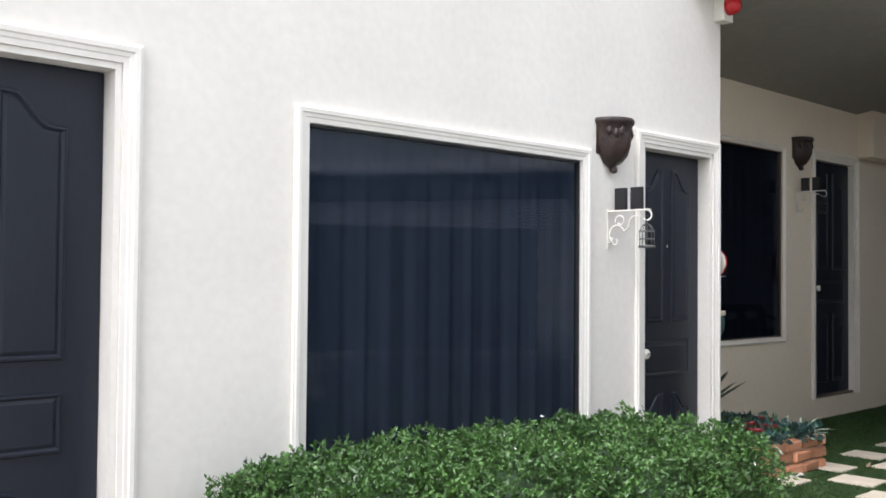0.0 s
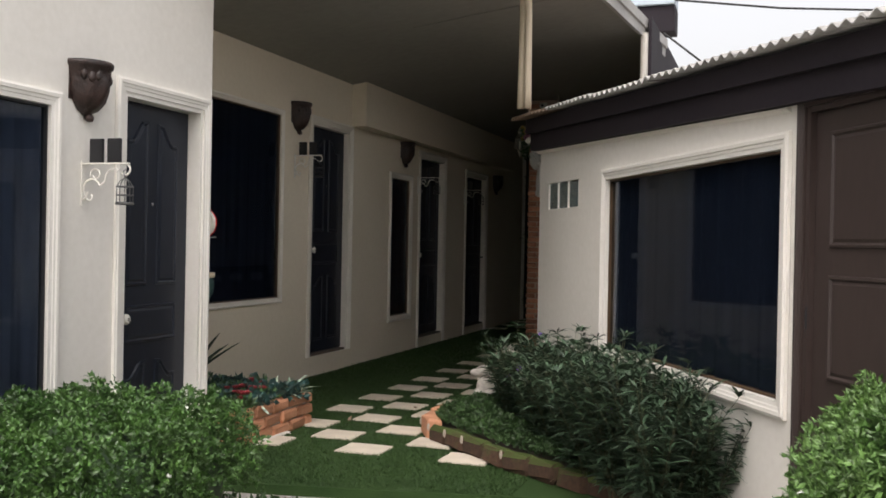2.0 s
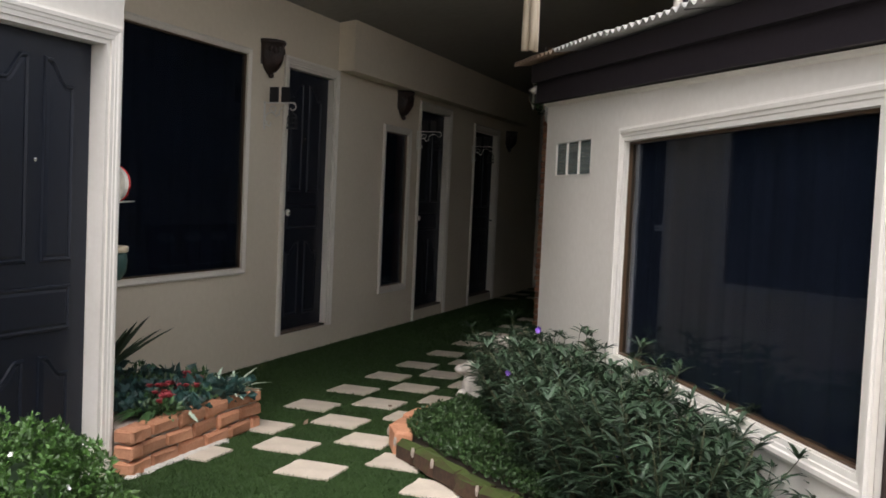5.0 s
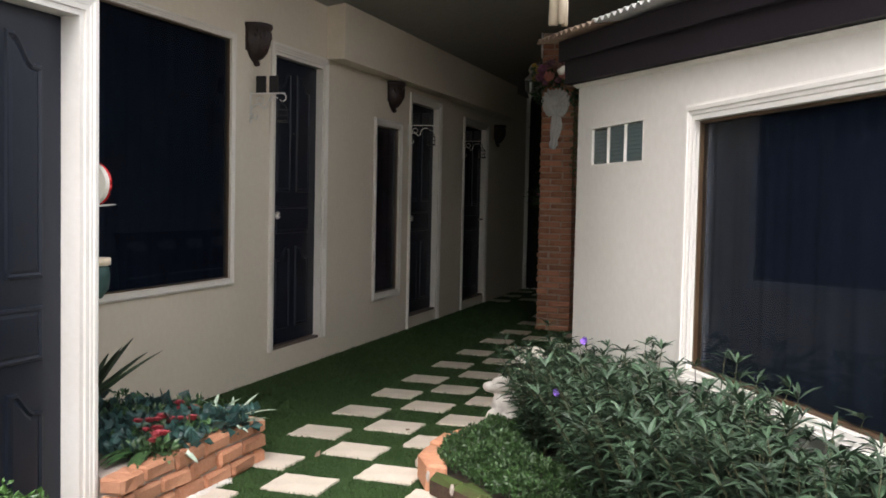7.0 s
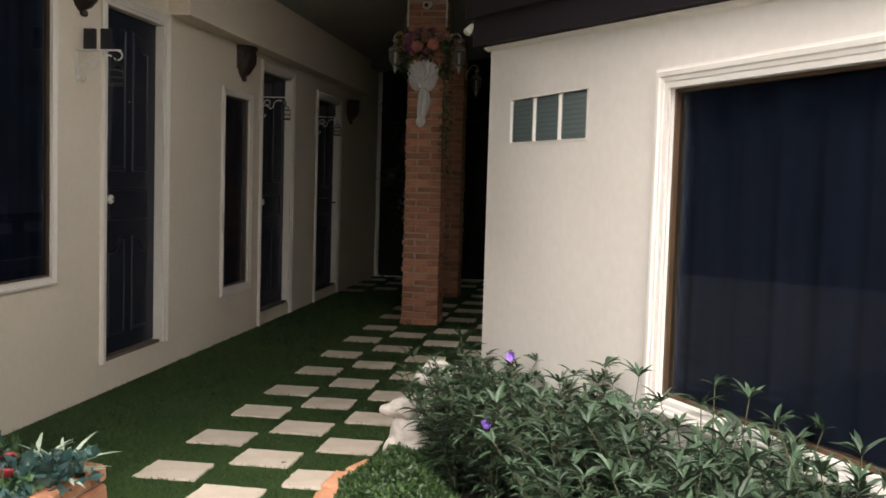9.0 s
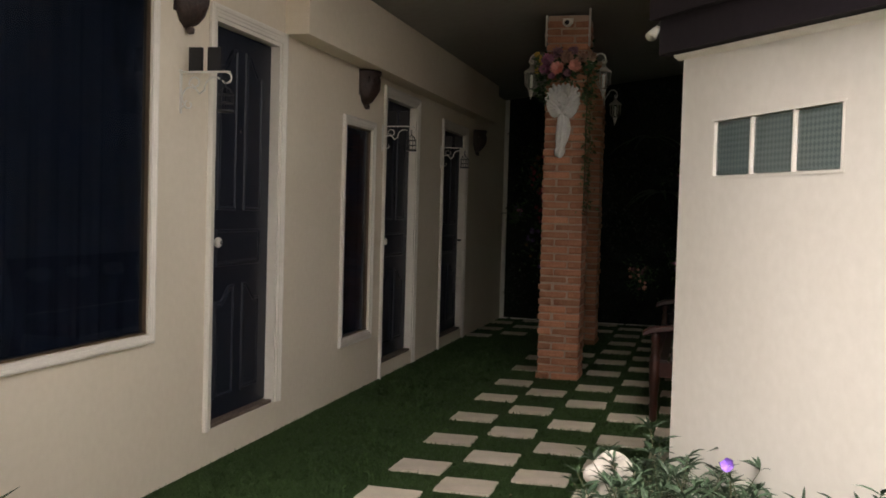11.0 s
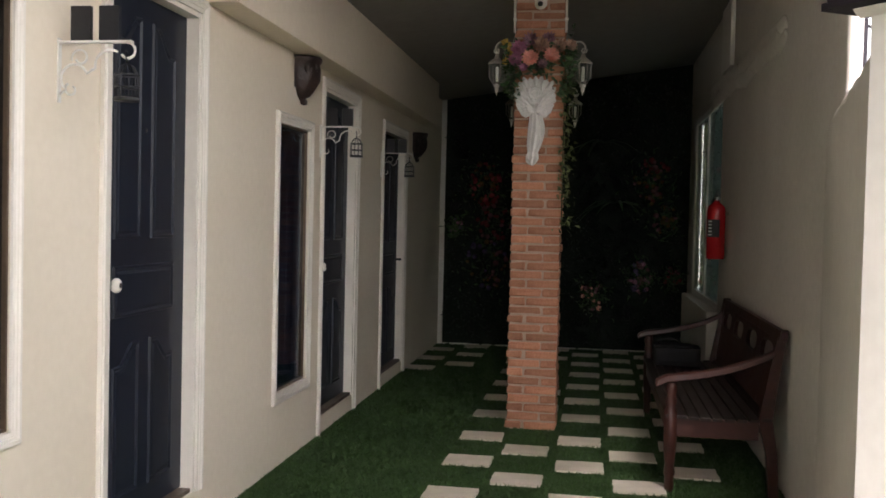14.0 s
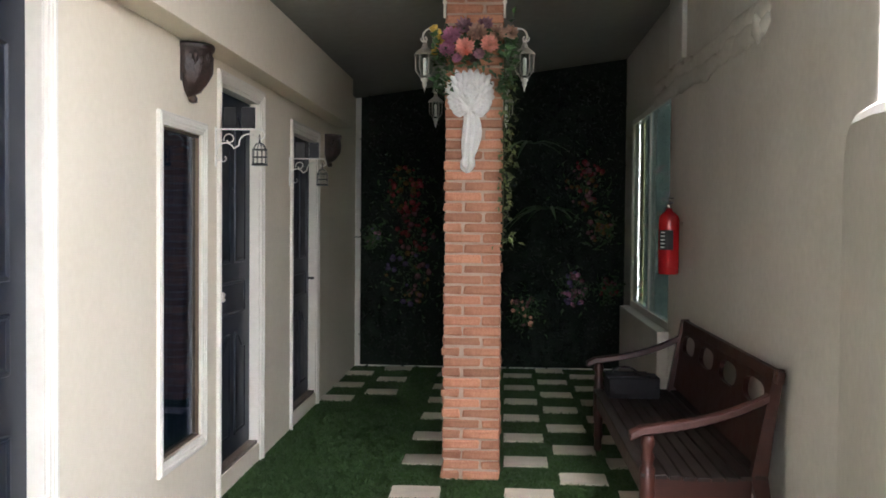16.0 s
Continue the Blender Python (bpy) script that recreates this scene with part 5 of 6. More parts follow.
pts = [((x, y, 0.02), (rngf.uniform(-1, 1), rngf.uniform(-1, 1), 0.1)) for x, y in ((1.55, -1.62), (1.72, -1.8), (2.0, -2.0), (0.6, -0.2), (0.75, 0.9), (0.4, -0.9))]
leaf_cloud("leaves", pts, 0.035, RUSTY, gs, 0.6, 0.3, 6)


# ---- small weathered statues in the bed ----
def lamb_statue(m, label, scale=1.0):
    """A seated animal garden figure as one plain shape."""
    bm = bmesh.new()
    lumpy(bm, (0, 0, 0.11), (0.085, 0.10, 0.12), 1, 0.08, 6)
    lumpy(bm, (0, -0.035, 0.20), (0.062, 0.07, 0.11), 2, 0.08, 6)
    lumpy(bm, (0, -0.055, 0.315), (0.052, 0.058, 0.05), 3, 0.06, 6)
    lumpy(bm, (0, -0.105, 0.300), (0.032, 0.040, 0.032), 4, 0.05, 6)
    for sx in (-1, 1):
        lumpy(bm, (sx * 0.05, -0.04, 0.32), (0.014, 0.028, 0.04), 5, 0.1)
        lumpy(bm, (sx * 0.04, -0.095, 0.09), (0.026, 0.03, 0.10), 6, 0.08)
        lumpy(bm, (sx * 0.075, -0.05, 0.04), (0.035, 0.075, 0.04), 7, 0.08)
    box(bm, -0.10, 0.10, -0.13, 0.11, -0.03, 0.012, bevel=0.01)
    rough = new("garden_statue", mesh_of(bm, "garden_statue", STATUE, True))
    fuse = rough.modifiers.new("fuse", "REMESH")
    fuse.mode = "VOXEL"
    fuse.voxel_size = 0.007
    fuse.use_smooth_shade = True
    bpy.context.view_layer.update()
    me = bpy.data.meshes.new_from_object(rough.evaluated_get(bpy.context.evaluated_depsgraph_get()))
    bpy.data.objects.remove(rough)
    me.materials.clear()
    me.materials.append(STATUE)
    ob = new("garden_statue", me)
    ob.matrix_world = m @ Matrix.Scale(scale, 4)
    return tagged(ob, label, "statue", "garden statues")


lamb_statue(Matrix.Translation((1.240, -0.32, 0.04)) @ Matrix.Rotation(math.radians(-88), 4, "Z") @ Matrix.Diagonal((1.28, 1.25, 0.90, 1)), "weathered white seated animal garden statue")
lamb_statue(Matrix.Translation((1.32, -0.02, 0.05)) @ Matrix.Rotation(math.radians(-60), 4, "Z"), "second weathered white statue half hidden by leaves", 1.2)


# ---- clipped hedge and flowering bush ----
def hedge(name, lumps, n, size, mat, label, seed, flowers=0, base_z=-0.05, width=0.5, flower_r=0.010):
    """Leaves over the skin of several rounded lumps, with solid dark cores for the inner shade."""
    t = thing(name, None, label, "hedge")
    rng = np.random.default_rng(seed)
    places = []
    area = [a * b for (_, (a, b, c)) in lumps]
    tot = sum(area)
    for (ctr, rad), ar in zip(lumps, area):
        for _ in range(int(n * ar / tot / 6)):
            v = rng.normal(0, 1, 3)
            v /= np.linalg.norm(v)
            v[2] = abs(v[2]) if rng.uniform() < 0.8 else v[2]
            q = np.sign(v) * np.abs(v) ** 0.62
            r = rng.uniform(0.78, 1.02) + 0.10 * noise.noise(Vector((v * 4 + ctr).tolist()))
            p = np.array(ctr) + q * np.array(rad) * r
            if p[2] < base_z:
                continue
            inside = False
            for (c2, r2) in lumps:
                if c2 is not ctr and np.sum(((p - np.array(c2)) / np.array(r2)) ** 4) < 0.35:
                    inside = True
            if inside:
                continue
            tip = v * 0.8 + np.array([0, 0, 0.35])
            for _k in range(6):
                places.append((p + rng.normal(0, 0.004, 3), tip * 0.55 + rng.normal(0, 0.55, 3)))
    leaf_cloud("foliage", places, size, mat, t, width, 0.45, seed)
    # solid lumps in dark leaf colour take the place of shade between the leaves
    bm = bmesh.new()
    for ctr, rad in lumps:
        r = bmesh.ops.create_uvsphere(bm, u_segments=20, v_segments=12, radius=1.0)
        for vert in r["verts"]:
            q = Vector([math.copysign(abs(c) ** 0.62, c) for c in vert.co])
            vert.co = Vector([ctr[i] + q[i] * rad[i] * 0.75 for i in range(3)])
            vert.co.z = max(vert.co.z, base_z - 0.02)
    part("core", bm, DARK_LEAF, t, "solid dark core that stands for the shade inside")
    if flowers:
        bm = bmesh.new()
        for k in range(flowers):
            p, v = places[int(rng.integers(len(places)))]
            if v[2] < 0.1:
                continue
            bloom(bm, p + v * 0.02, flower_r, 1, 5, k, 1, tuple(v))
        part("flowers", bm, WHITE_PETAL, t, "tiny white flowers")["kind"] = "stuff"
    return t


hedge("hedge", [((0.60, -3.54, 0.20), (0.54, 0.40, 0.40)), ((0.64, -4.05, 0.20), (0.56, 0.50, 0.41)), ((0.58, -4.62, 0.20), (0.54, 0.48, 0.415)), ((0.50, -5.02, 0.19), (0.46, 0.40, 0.415)), ((0.42, -5.22, 0.16), (0.36, 0.30, 0.39))], 96000, 0.0235, HEDGE,
      "clipped green hedge with tiny white flowers before the facade", 2, 44, flower_r=0.012)
hedge("bush", [((3.73, -3.83, 0.31), (0.64, 0.55, 0.535)), ((4.25, -3.95, 0.30), (0.5, 0.5, 0.53))], 84000, 0.027, BUSH, "rounded light green flowering bush beside the brown door", 6, 12, width=0.42, flower_r=0.018)
low_pts = [((x, y, 0.0), (0, 0, 1)) for x, y in zip(np.random.default_rng(9).uniform(0.35, 1.15, 500), np.random.default_rng(10).uniform(-3.1, -2.9, 500))]
lp = thing("low_weeds", None, "low weeds at the foot of the hedge", "plant", kind="stuff")
leaf_cloud("leaves", [((p[0], p[1], random.uniform(-0.05, 0.05)), d) for p, d in low_pts], 0.04, COVER, lp, 0.45, 0.3, 12)


# ---- ornament, flowers and lanterns on the pillar ----
PXC, PYF = 0.491, 4.185
bm = bmesh.new()


def feather(bm, ang, r0, r1, w, y):
    """One plump plaster feather of the shell-shaped wing, from radius r0 to r1."""
    d = Vector((math.sin(ang), 0, math.cos(ang)))
    s = Vector((math.cos(ang), 0, -math.sin(ang)))
    o = Vector((0, 0, -0.15))
    prof = [(0.0, 0.5, 0.0), (0.35, 0.8, 0.012), (0.75, 1.0, 0.016), (0.93, 0.75, 0.012), (1.0, 0.2, 0.002)]
    rows = []
    for f, ww, up in prof:
        p = o + d * (r0 + (r1 - r0) * f)
        rows.append([bm.verts.new(p + s * w * ww * q + Vector((0, (y - up * h) if h is not None else 0.0, 0))) for q, h in ((-1, 0.0), (-0.55, 0.8), (0, 1.1), (0.55, 0.8), (1, 0.0), (1, None), (-1, None))])
    for p, q in zip(rows, rows[1:]):
        for k in range(7):
            bm.faces.new((p[k], p[(k + 1) % 7], q[(k + 1) % 7], q[k]))
    bm.faces.new(rows[0])
    bm.faces.new(rows[-1])


FAN_ANG, FAN_R = (0, 20, 33, 46, 60, 80, 108), (0.235, 0.238, 0.226, 0.188, 0.150, 0.112, 0.080)
for f1, w, y, cnt in ((1.0, 0.019, -0.014, 23), (0.74, 0.016, -0.028, 19), (0.50, 0.011, -0.042, 15)):
    for k in range(cnt):
        ang = math.radians(-106 + 212 * k / (cnt - 1))
        reach = float(np.interp(abs(math.degrees(ang)), FAN_ANG, FAN_R))
        feather(bm, ang, 0.01, f1 * reach * (1 + 0.03 * math.sin(k * 2.3)), w, y)
bmesh.ops.create_cone(bm, segments=24, radius1=0.095, radius2=0.06, depth=0.03, cap_ends=True, matrix=Matrix.Translation((0, -0.012, -0.03)) @ Matrix.Rotation(math.pi / 2, 4, "X"))
for k in range(14):
    a = 2 * math.pi * k / 14
    lumpy(bm, (0.036 * math.cos(a), -0.062, -0.035 + 0.036 * math.sin(a)), (0.012, 0.012, 0.012), 40 + k, 0.4, 2)
lumpy(bm, (0, -0.058, -0.035), (0.026, 0.022, 0.028), 60, 0.4, 3)
lumpy(bm, (0, -0.05, -0.09), (0.026, 0.03, 0.035), 61, 0.4, 3)
rows = []
for i in range(15):
    f = i / 14
    z = -0.13 - 0.362 * f
    w = 0.028 + 0.026 * math.sin(math.pi * min(1, f * 1.15)) + (0.016 if f > 0.85 else 0) - (0.03 if i == 14 else 0)
    rows.append([bm.verts.new(((w * (1 + 0.10 * math.sin(7 * a + 3 * f))) * math.cos(a) + 0.012 * math.sin(5 * f), -0.012 - (w * 0.8) * max(0, math.sin(a)) * (1 + 0.15 * math.sin(9 * a)), z + (0.012 * math.sin(6 * a) if i >= 13 else 0))) for a in np.linspace(0, math.pi, 19)])
for a, b in zip(rows, rows[1:]):
    for k in range(19):
        bm.faces.new((a[k], a[(k + 1) % 19], b[(k + 1) % 19], b[k]))
bm.faces.new(rows[0])
bm.faces.new(rows[-1])
bmesh.ops.recalc_face_normals(bm, faces=bm.faces[:])
rough = new("wall_ornament", mesh_of(bm, "wall_ornament", PLASTER_WHITE, True))
fuse = rough.modifiers.new("fuse", "REMESH")
fuse.mode = "VOXEL"
fuse.voxel_size = 0.0035
fuse.use_smooth_shade = True
bpy.context.view_layer.update()
me = bpy.data.meshes.new_from_object(rough.evaluated_get(bpy.context.evaluated_depsgraph_get()))
bpy.data.objects.remove(rough)
me.materials.clear()
me.materials.append(PLASTER_WHITE)
orn2 = new("wall_ornament", me)
orn2.matrix_world = Matrix.Translation((PXC - 0.022, PYF - 0.004, 2.25))
tagged(orn2, "white plaster winged wall corbel hung on the brick pillar", "ornament")

bq = thing("flower_bouquet", Matrix.Translation((PXC, PYF - 0.10, 2.385)), "bouquet of peach, mauve and yellow artificial flowers on the pillar", "flowers")
heads = [((-0.045, -0.10, 0.03), 0.066, PEACH_PETAL, 5, 15), ((0.085, -0.09, 0.05), 0.064, PEACH_PETAL, 5, 15), ((-0.12, -0.06, 0.10), 0.066, PINK_PETAL, 5, 13), ((-0.14, -0.05, 0.03), 0.058, PINK_PETAL, 4, 12),
         ((0.02, -0.06, 0.12), 0.064, DUSTY_PETAL, 5, 14), ((0.13, -0.03, 0.12), 0.056, DUSTY_PETAL, 4, 12), ((-0.05, -0.03, 0.16), 0.058, DUSTY_MAUVE, 4, 12), ((0.20, 0.0, 0.13), 0.050, DUSTY_PETAL, 4, 10), ((0.06, -0.01, 0.17), 0.055, DUSTY_MAUVE, 4, 12),
         ((-0.20, 0.0, 0.13), 0.034, YELLOW_PETAL, 2, 6), ((-0.18, -0.03, 0.08), 0.034, YELLOW_PETAL, 2, 6), ((-0.22, 0.02, 0.16), 0.03, YELLOW_PETAL, 2, 6), ((-0.21, 0.0, 0.03), 0.03, YELLOW_PETAL, 2, 6), ((0.03, -0.08, 0.0), 0.040, DUSTY_MAUVE, 3, 9), ((-0.09, -0.07, -0.02), 0.036, PINK_PETAL, 3, 9)]
for k, (p, r, mt, ly, pt) in enumerate(heads):
    part("bloom", bloom(bmesh.new(), p, r, ly, pt, k, 1.0, Vector((p[0] * 1.5, -1, 0.25)).normalized()), mt, bq, "large silk flower head")
rngq = np.random.default_rng(12)
pl_ = []
for k in range(520):
    side = -1 if rngq.uniform() < 0.5 else 1
    if k < 300:
        x = min(0.22, max(-0.20, rngq.normal(0, 0.12)))
        z = rngq.normal(0.06, 0.06)
    else:
        x = side * rngq.uniform(0.12, 0.22)
        z = rngq.uniform(-0.28 + 0.5 * abs(x), 0.12)
    pl_.append(((x, rngq.uniform(-0.05, 0.08), z), (side * 0.5, -0.6, -0.2)))
leaf_cloud("leaves", pl_, 0.05, SILK_GREEN, bq, 0.5, 0.3, 5)
pl_ = [((0.185 + rngq.normal(0, 0.028), rngq.uniform(-0.02, 0.10), rngq.uniform(-1.05, -0.10)), (0.4, -0.4, -0.6)) for k in range(170)]
leaf_cloud("vine_leaves", pl_, 0.040, VINE_LEAF, bq, 0.55, 0.3, 6, "trailing artificial vine")
part("vine_stem", tube(bmesh.new(), [(0.17, 0.04, z) for z in np.linspace(0.0, -1.05, 12)], 0.004, 5), STEM, bq)
part("bouquet_holder", turned(bmesh.new(), [(0.02, -0.02), (0.05, 0.02), (0.07, 0.07), (0.0, 0.07)], 14, (0, 0.06, 0)), RESIN, bq)


def lantern(m, label):
    """A white lantern hanging from a curled arm: local x points out of the pillar's side."""
    t = thing("wall_lantern", m, label, "lantern", "pillar lanterns")
    bm = bmesh.new()
    tube(bm, [(0, 0, 0.05), (0.03, 0, 0.10)] + [(x, 0, z) for x, z in scroll(0.085, 0.115, 0.042, math.radians(170), math.radians(-60))], 0.0055, 7)
    tube(bm, [(x, 0, z) for x, z in scroll(0.118, 0.10, 0.02, math.radians(20), math.radians(-250), 12, 0.4)], 0.005, 7)
    box(bm, 0.0, 0.008, -0.02, 0.02, 0.0, 0.10)
    part("arm", bm, IRON_WHITE, t, smooth=False)
    cx, top = 0.115, 0.05
    part("roof", turned(bmesh.new(), [(0.008, top + 0.03), (0.014, top + 0.02), (0.02, top), (0.045, top - 0.018), (0.062, top - 0.035), (0.062, top - 0.042), (0.0, top - 0.042)], 12, (cx, 0, 0)), LANTERN_METAL, t)
    bm = bmesh.new()
    for k in range(6):
        a = 2 * math.pi * k / 6
        tube(bm, [(cx + 0.052 * math.cos(a), 0.052 * math.sin(a), top - 0.04), (cx + 0.05 * math.cos(a), 0.05 * math.sin(a), top - 0.13), (cx + 0.018 * math.cos(a), 0.018 * math.sin(a), top - 0.175)], 0.004, 5)
    part("cage", bm, LANTERN_METAL, t)
    gl = part("glass", turned(bmesh.new(), [(0.047, top - 0.043), (0.045, top - 0.13), (0.016, top - 0.17)], 12, (cx, 0, 0)), CLEAR, t, "clear glass sides")
    gl.visible_shadow = False
    part("candle", turned(bmesh.new(), [(0.011, top - 0.155), (0.011, top - 0.06), (0.0, top - 0.055)], 10, (cx, 0, 0)), IVORY, t, "white lamp candle")
    part("finial", turned(bmesh.new(), [(0.02, top - 0.17), (0.022, top - 0.185), (0.012, top - 0.195), (0.014, top - 0.21), (0.006, top - 0.225), (0.0, top - 0.25)], 10, (cx, 0, 0)), IRON_WHITE, t, smooth=True)
    return t


lantern(pose(0.323, 4.215, 2.41, 0, 0, 180), "white metal lantern on the side of the brick pillar")
lantern(pose(0.659, 4.215, 2.41), "white metal lantern on the side of the brick pillar")
lantern(pose(0.230, 6.50, 2.42, 0, 0, 180), "white metal lantern on the farther pillar")
lantern(pose(0.566, 6.50, 2.42), "white metal lantern on the farther pillar")
for x in (0.322, 0.660):
    w = thing("conduit", None, "thin white conduit running up the pillar edge", "conduit", "conduits")
    part("pipe", tube(bmesh.new(), [(x, 4.177, 2.62), (x, 4.177, ceiling_z(x) - 0.003)], 0.008, 8), IRON_WHITE, w, smooth=True)
    part("clip", boxed(x - 0.012, x + 0.012, 4.171, 4.184, 2.70, 2.715), IRON_WHITE, w)

# dome camera on the pillar near the ceiling
cm = thing("security_camera", Matrix.Translation((PXC - 0.0, PYF - 0.005, 2.80)), "small white security camera on the pillar under the ceiling", "camera")
part("mount", boxed(-0.04, 0.04, -0.02, 0.003, -0.01, 0.035, bevel=0.006), IVORY, cm)
part("body", lumpy(bmesh.new(), (0, -0.045, -0.005), (0.038, 0.04, 0.034), 1, 0.0), IVORY, cm, smooth=True)
part("lens", lumpy(bmesh.new(), (0, -0.078, -0.008), (0.018, 0.012, 0.018), 1, 0.0), RUBBER, cm, "black lens", smooth=True)

# ---- posts and cables by the low roof ----
po = thing("pipe_post", None, "pair of cream painted pipes rising from the eave to the ceiling", "pipe")
for k, (dx, dy, r) in enumerate(((0.0, 0.0, 0.028), (0.036, -0.028, 0.022), (0.026, 0.04, 0.02))):
    x, y = 1.355 + dx, -0.18 + dy
    bm = bmesh.new()
    tube(bm, [(x + 0.012 * (1 - f) * (k - 1), y, 2.14 + (ceiling_z(x) - 0.004 - 2.14) * f) for f in np.linspace(0, 1, 8)], r * 0.85, 12, r)
    part("pipe", bm, BEIGE, po, smooth=True)
nb = thing("neighbour_house", None, "dark purple-brown eave of a neighbouring house against the sky", "house")
part("fascia", boxed(-1.5, 1.74, 6.2, 6.6, 4.02, 4.36, bevel=0.02), FASCIA, nb, "dark purple-brown eave board")
part("gutter", boxed(-1.5, 1.74, 6.15, 6.6, 4.37, 4.65, bevel=0.02), BLUE_BOARD, nb, "pale blue gutter")
part("wall", boxed(-1.5, 1.55, 6.3, 8.0, 3.1, 4.01), WHITE, nb, "pale wall of the neighbour")
for k, pts in enumerate(([(1.6, 6.18, 4.0), (1.85, 6.2, 3.8), (2.23, 6.3, 3.5), (3.4, 6.6, 3.0)], [(1.75, 6.1, 4.40), (2.4, 6.15, 4.32), (3.05, 6.2, 4.24), (8.9, 6.8, 3.9)], [(1.74, 6.1, 4.45), (2.5, 6.0, 4.36), (3.4, 6.0, 4.33), (8.9, 6.5, 4.2)])):
    cb = thing("cable", None, "black sagging service cable under the sky", "cable", "cables")
    part("wire", tube(bmesh.new(), pts, 0.014, 6), RUBBER, cb, smooth=True)
lwp = thing("service_pole", None, "plain pole that carries the cables", "pole")
part("pole", tube(bmesh.new(), [(8.9, 6.65, -0.05), (8.9, 6.65, 4.6)], 0.09, 12, 0.07), CONCRETE, lwp, smooth=True)
part("crossarm", boxed(8.4, 9.0, 6.4, 6.9, 3.85, 3.95), WOOD, lwp)


# small twin spotlight at the end of the low eave
sp = thing("twin_spotlight", DIAG, "small cream twin spotlight on a grey bracket at the eave corner", "spotlight")
part("bracket", tube(bmesh.new(), [(0.0755, 0.040, 1.985), (0.092, 0.042, 1.983), (0.104, 0.046, 1.972)], 0.006, 8), IRON_GREY, sp, "grey bracket", smooth=True)
part("lamp_head", tube(bmesh.new(), [(0.104, 0.046, 1.970), (0.126, 0.048, 1.959), (0.158, 0.050, 1.943)], 0.007, 12, 0.019), IVORY, sp, smooth=True)
part("lamp_head", tube(bmesh.new(), [(0.104, 0.046, 1.970), (0.103, 0.057, 1.956), (0.100, 0.074, 1.934)], 0.007, 12, 0.019), IVORY, sp, smooth=True)


# ---- wooden bench ----
def oval_plate(bm, u0, u1, z0, z1, y0, y1, rx, rz):
    """A board cell with a long rounded hole through it."""
    n = 24
    cu, cz = (u0 + u1) / 2, (z0 + z1) / 2
    outer, inn = [], []
    for k in range(n):
        a = 2 * math.pi * k / n
        c, s = math.cos(a), math.sin(a)
        k2 = 1 / max(abs(c), abs(s))
        outer.append((cu + c * k2 * (u1 - u0) / 2, cz + s * k2 * (z1 - z0) / 2))
        inn.append((cu + rx * math.copysign(abs(c) ** 0.7, c), cz + rz * math.copysign(abs(s) ** 0.7, s)))
    lay = []
    for y in (y0, y1):
        lay.append([[bm.verts.new((y, u, z)) for u, z in outer], [bm.verts.new((y, u, z)) for u, z in inn]])
    for j in (0, 1):
        o, i_ = lay[j]
        for k in range(n):
            m_ = (k + 1) % n
            bm.faces.new((o[k], o[m_], i_[m_], i_[k]))
    for r in (0, 1):
        for k in range(n):
            m_ = (k + 1) % n
            bm.faces.new((lay[0][r][k], lay[0][r][m_], lay[1][r][m_], lay[1][r][k]))
    return bm


BX0, BX1, BY0, BY1 = 1.24, 1.85, 2.83, 5.02
bench = thing("wooden_bench", None, "dark red varnished wooden bench with slatted seat and pierced back", "bench")
SEAT = 0.40
for y in (BY0 + 0.045, BY1 - 0.045):
    leg = turned(bmesh.new(), [(0.020, 0), (0.026, 0.03), (0.022, 0.07), (0.030, 0.10), (0.024, 0.14), (0.030, 0.20), (0.034, 0.26), (0.034, 0.42), (0.024, 0.44), (0.032, 0.47), (0.022, 0.50), (0.032, 0.53), (0.024, 0.575), (0.0, 0.58)], 14, (BX0 + 0.05, y, 0))
    part("leg", leg, WOOD, bench, "turned front leg", smooth=True)
    bm = bmesh.new()
    ring = []
    for z, x, w in ((0, BX1 - 0.04, 0.05), (0.22, BX1 - 0.055, 0.055), (SEAT, BX1 - 0.09, 0.07), (0.60, BX1 - 0.06, 0.055), (0.86, BX1 - 0.015, 0.045)):
        ring.append([bm.verts.new(p) for p in ((x - w / 2, y - 0.024, z), (x + w / 2, y - 0.024, z), (x + w / 2, y + 0.024, z), (x - w / 2, y + 0.024, z))])
    for a, b in zip(ring, ring[1:]):
        for k in range(4):
            bm.faces.new((a[k], a[(k + 1) % 4], b[(k + 1) % 4], b[k]))
    bm.faces.new(ring[0])
    bm.faces.new(ring[-1])
    part("leg", bm, WOOD, bench, "curved back leg")
    bm = bmesh.new()
    ring = []
    for f in np.linspace(0, 1, 12):
        x = BX0 - 0.03 + (BX1 - 0.05 - BX0 + 0.03) * f
        z = 0.585 + 0.02 * math.sin(math.pi * f * 0.9) + 0.15 * f ** 2.6 - (0.022 if f < 0.05 else 0)
        w = 0.042 - 0.012 * f
        ring.append([bm.verts.new(p) for p in ((x, y - w, z - 0.018), (x, y + w, z - 0.018), (x, y + w * 0.9, z + 0.018), (x, y - w * 0.9, z + 0.018))])
    for a, b in zip(ring, ring[1:]):
        for k in range(4):
            bm.faces.new((a[k], a[(k + 1) % 4], b[(k + 1) % 4], b[k]))
    bm.faces.new(ring[0])
    bm.faces.new(ring[-1])
    bmesh.ops.bevel(bm, geom=list(bm.edges), offset=0.006, segments=1, affect="EDGES")
    part("armrest", bm, WOOD, bench, "curved armrest")
    part("apron", boxed(BX0 + 0.08, BX1 - 0.12, y - 0.014, y + 0.014, SEAT - 0.11, SEAT - 0.012, bevel=0.004), WOOD, bench)
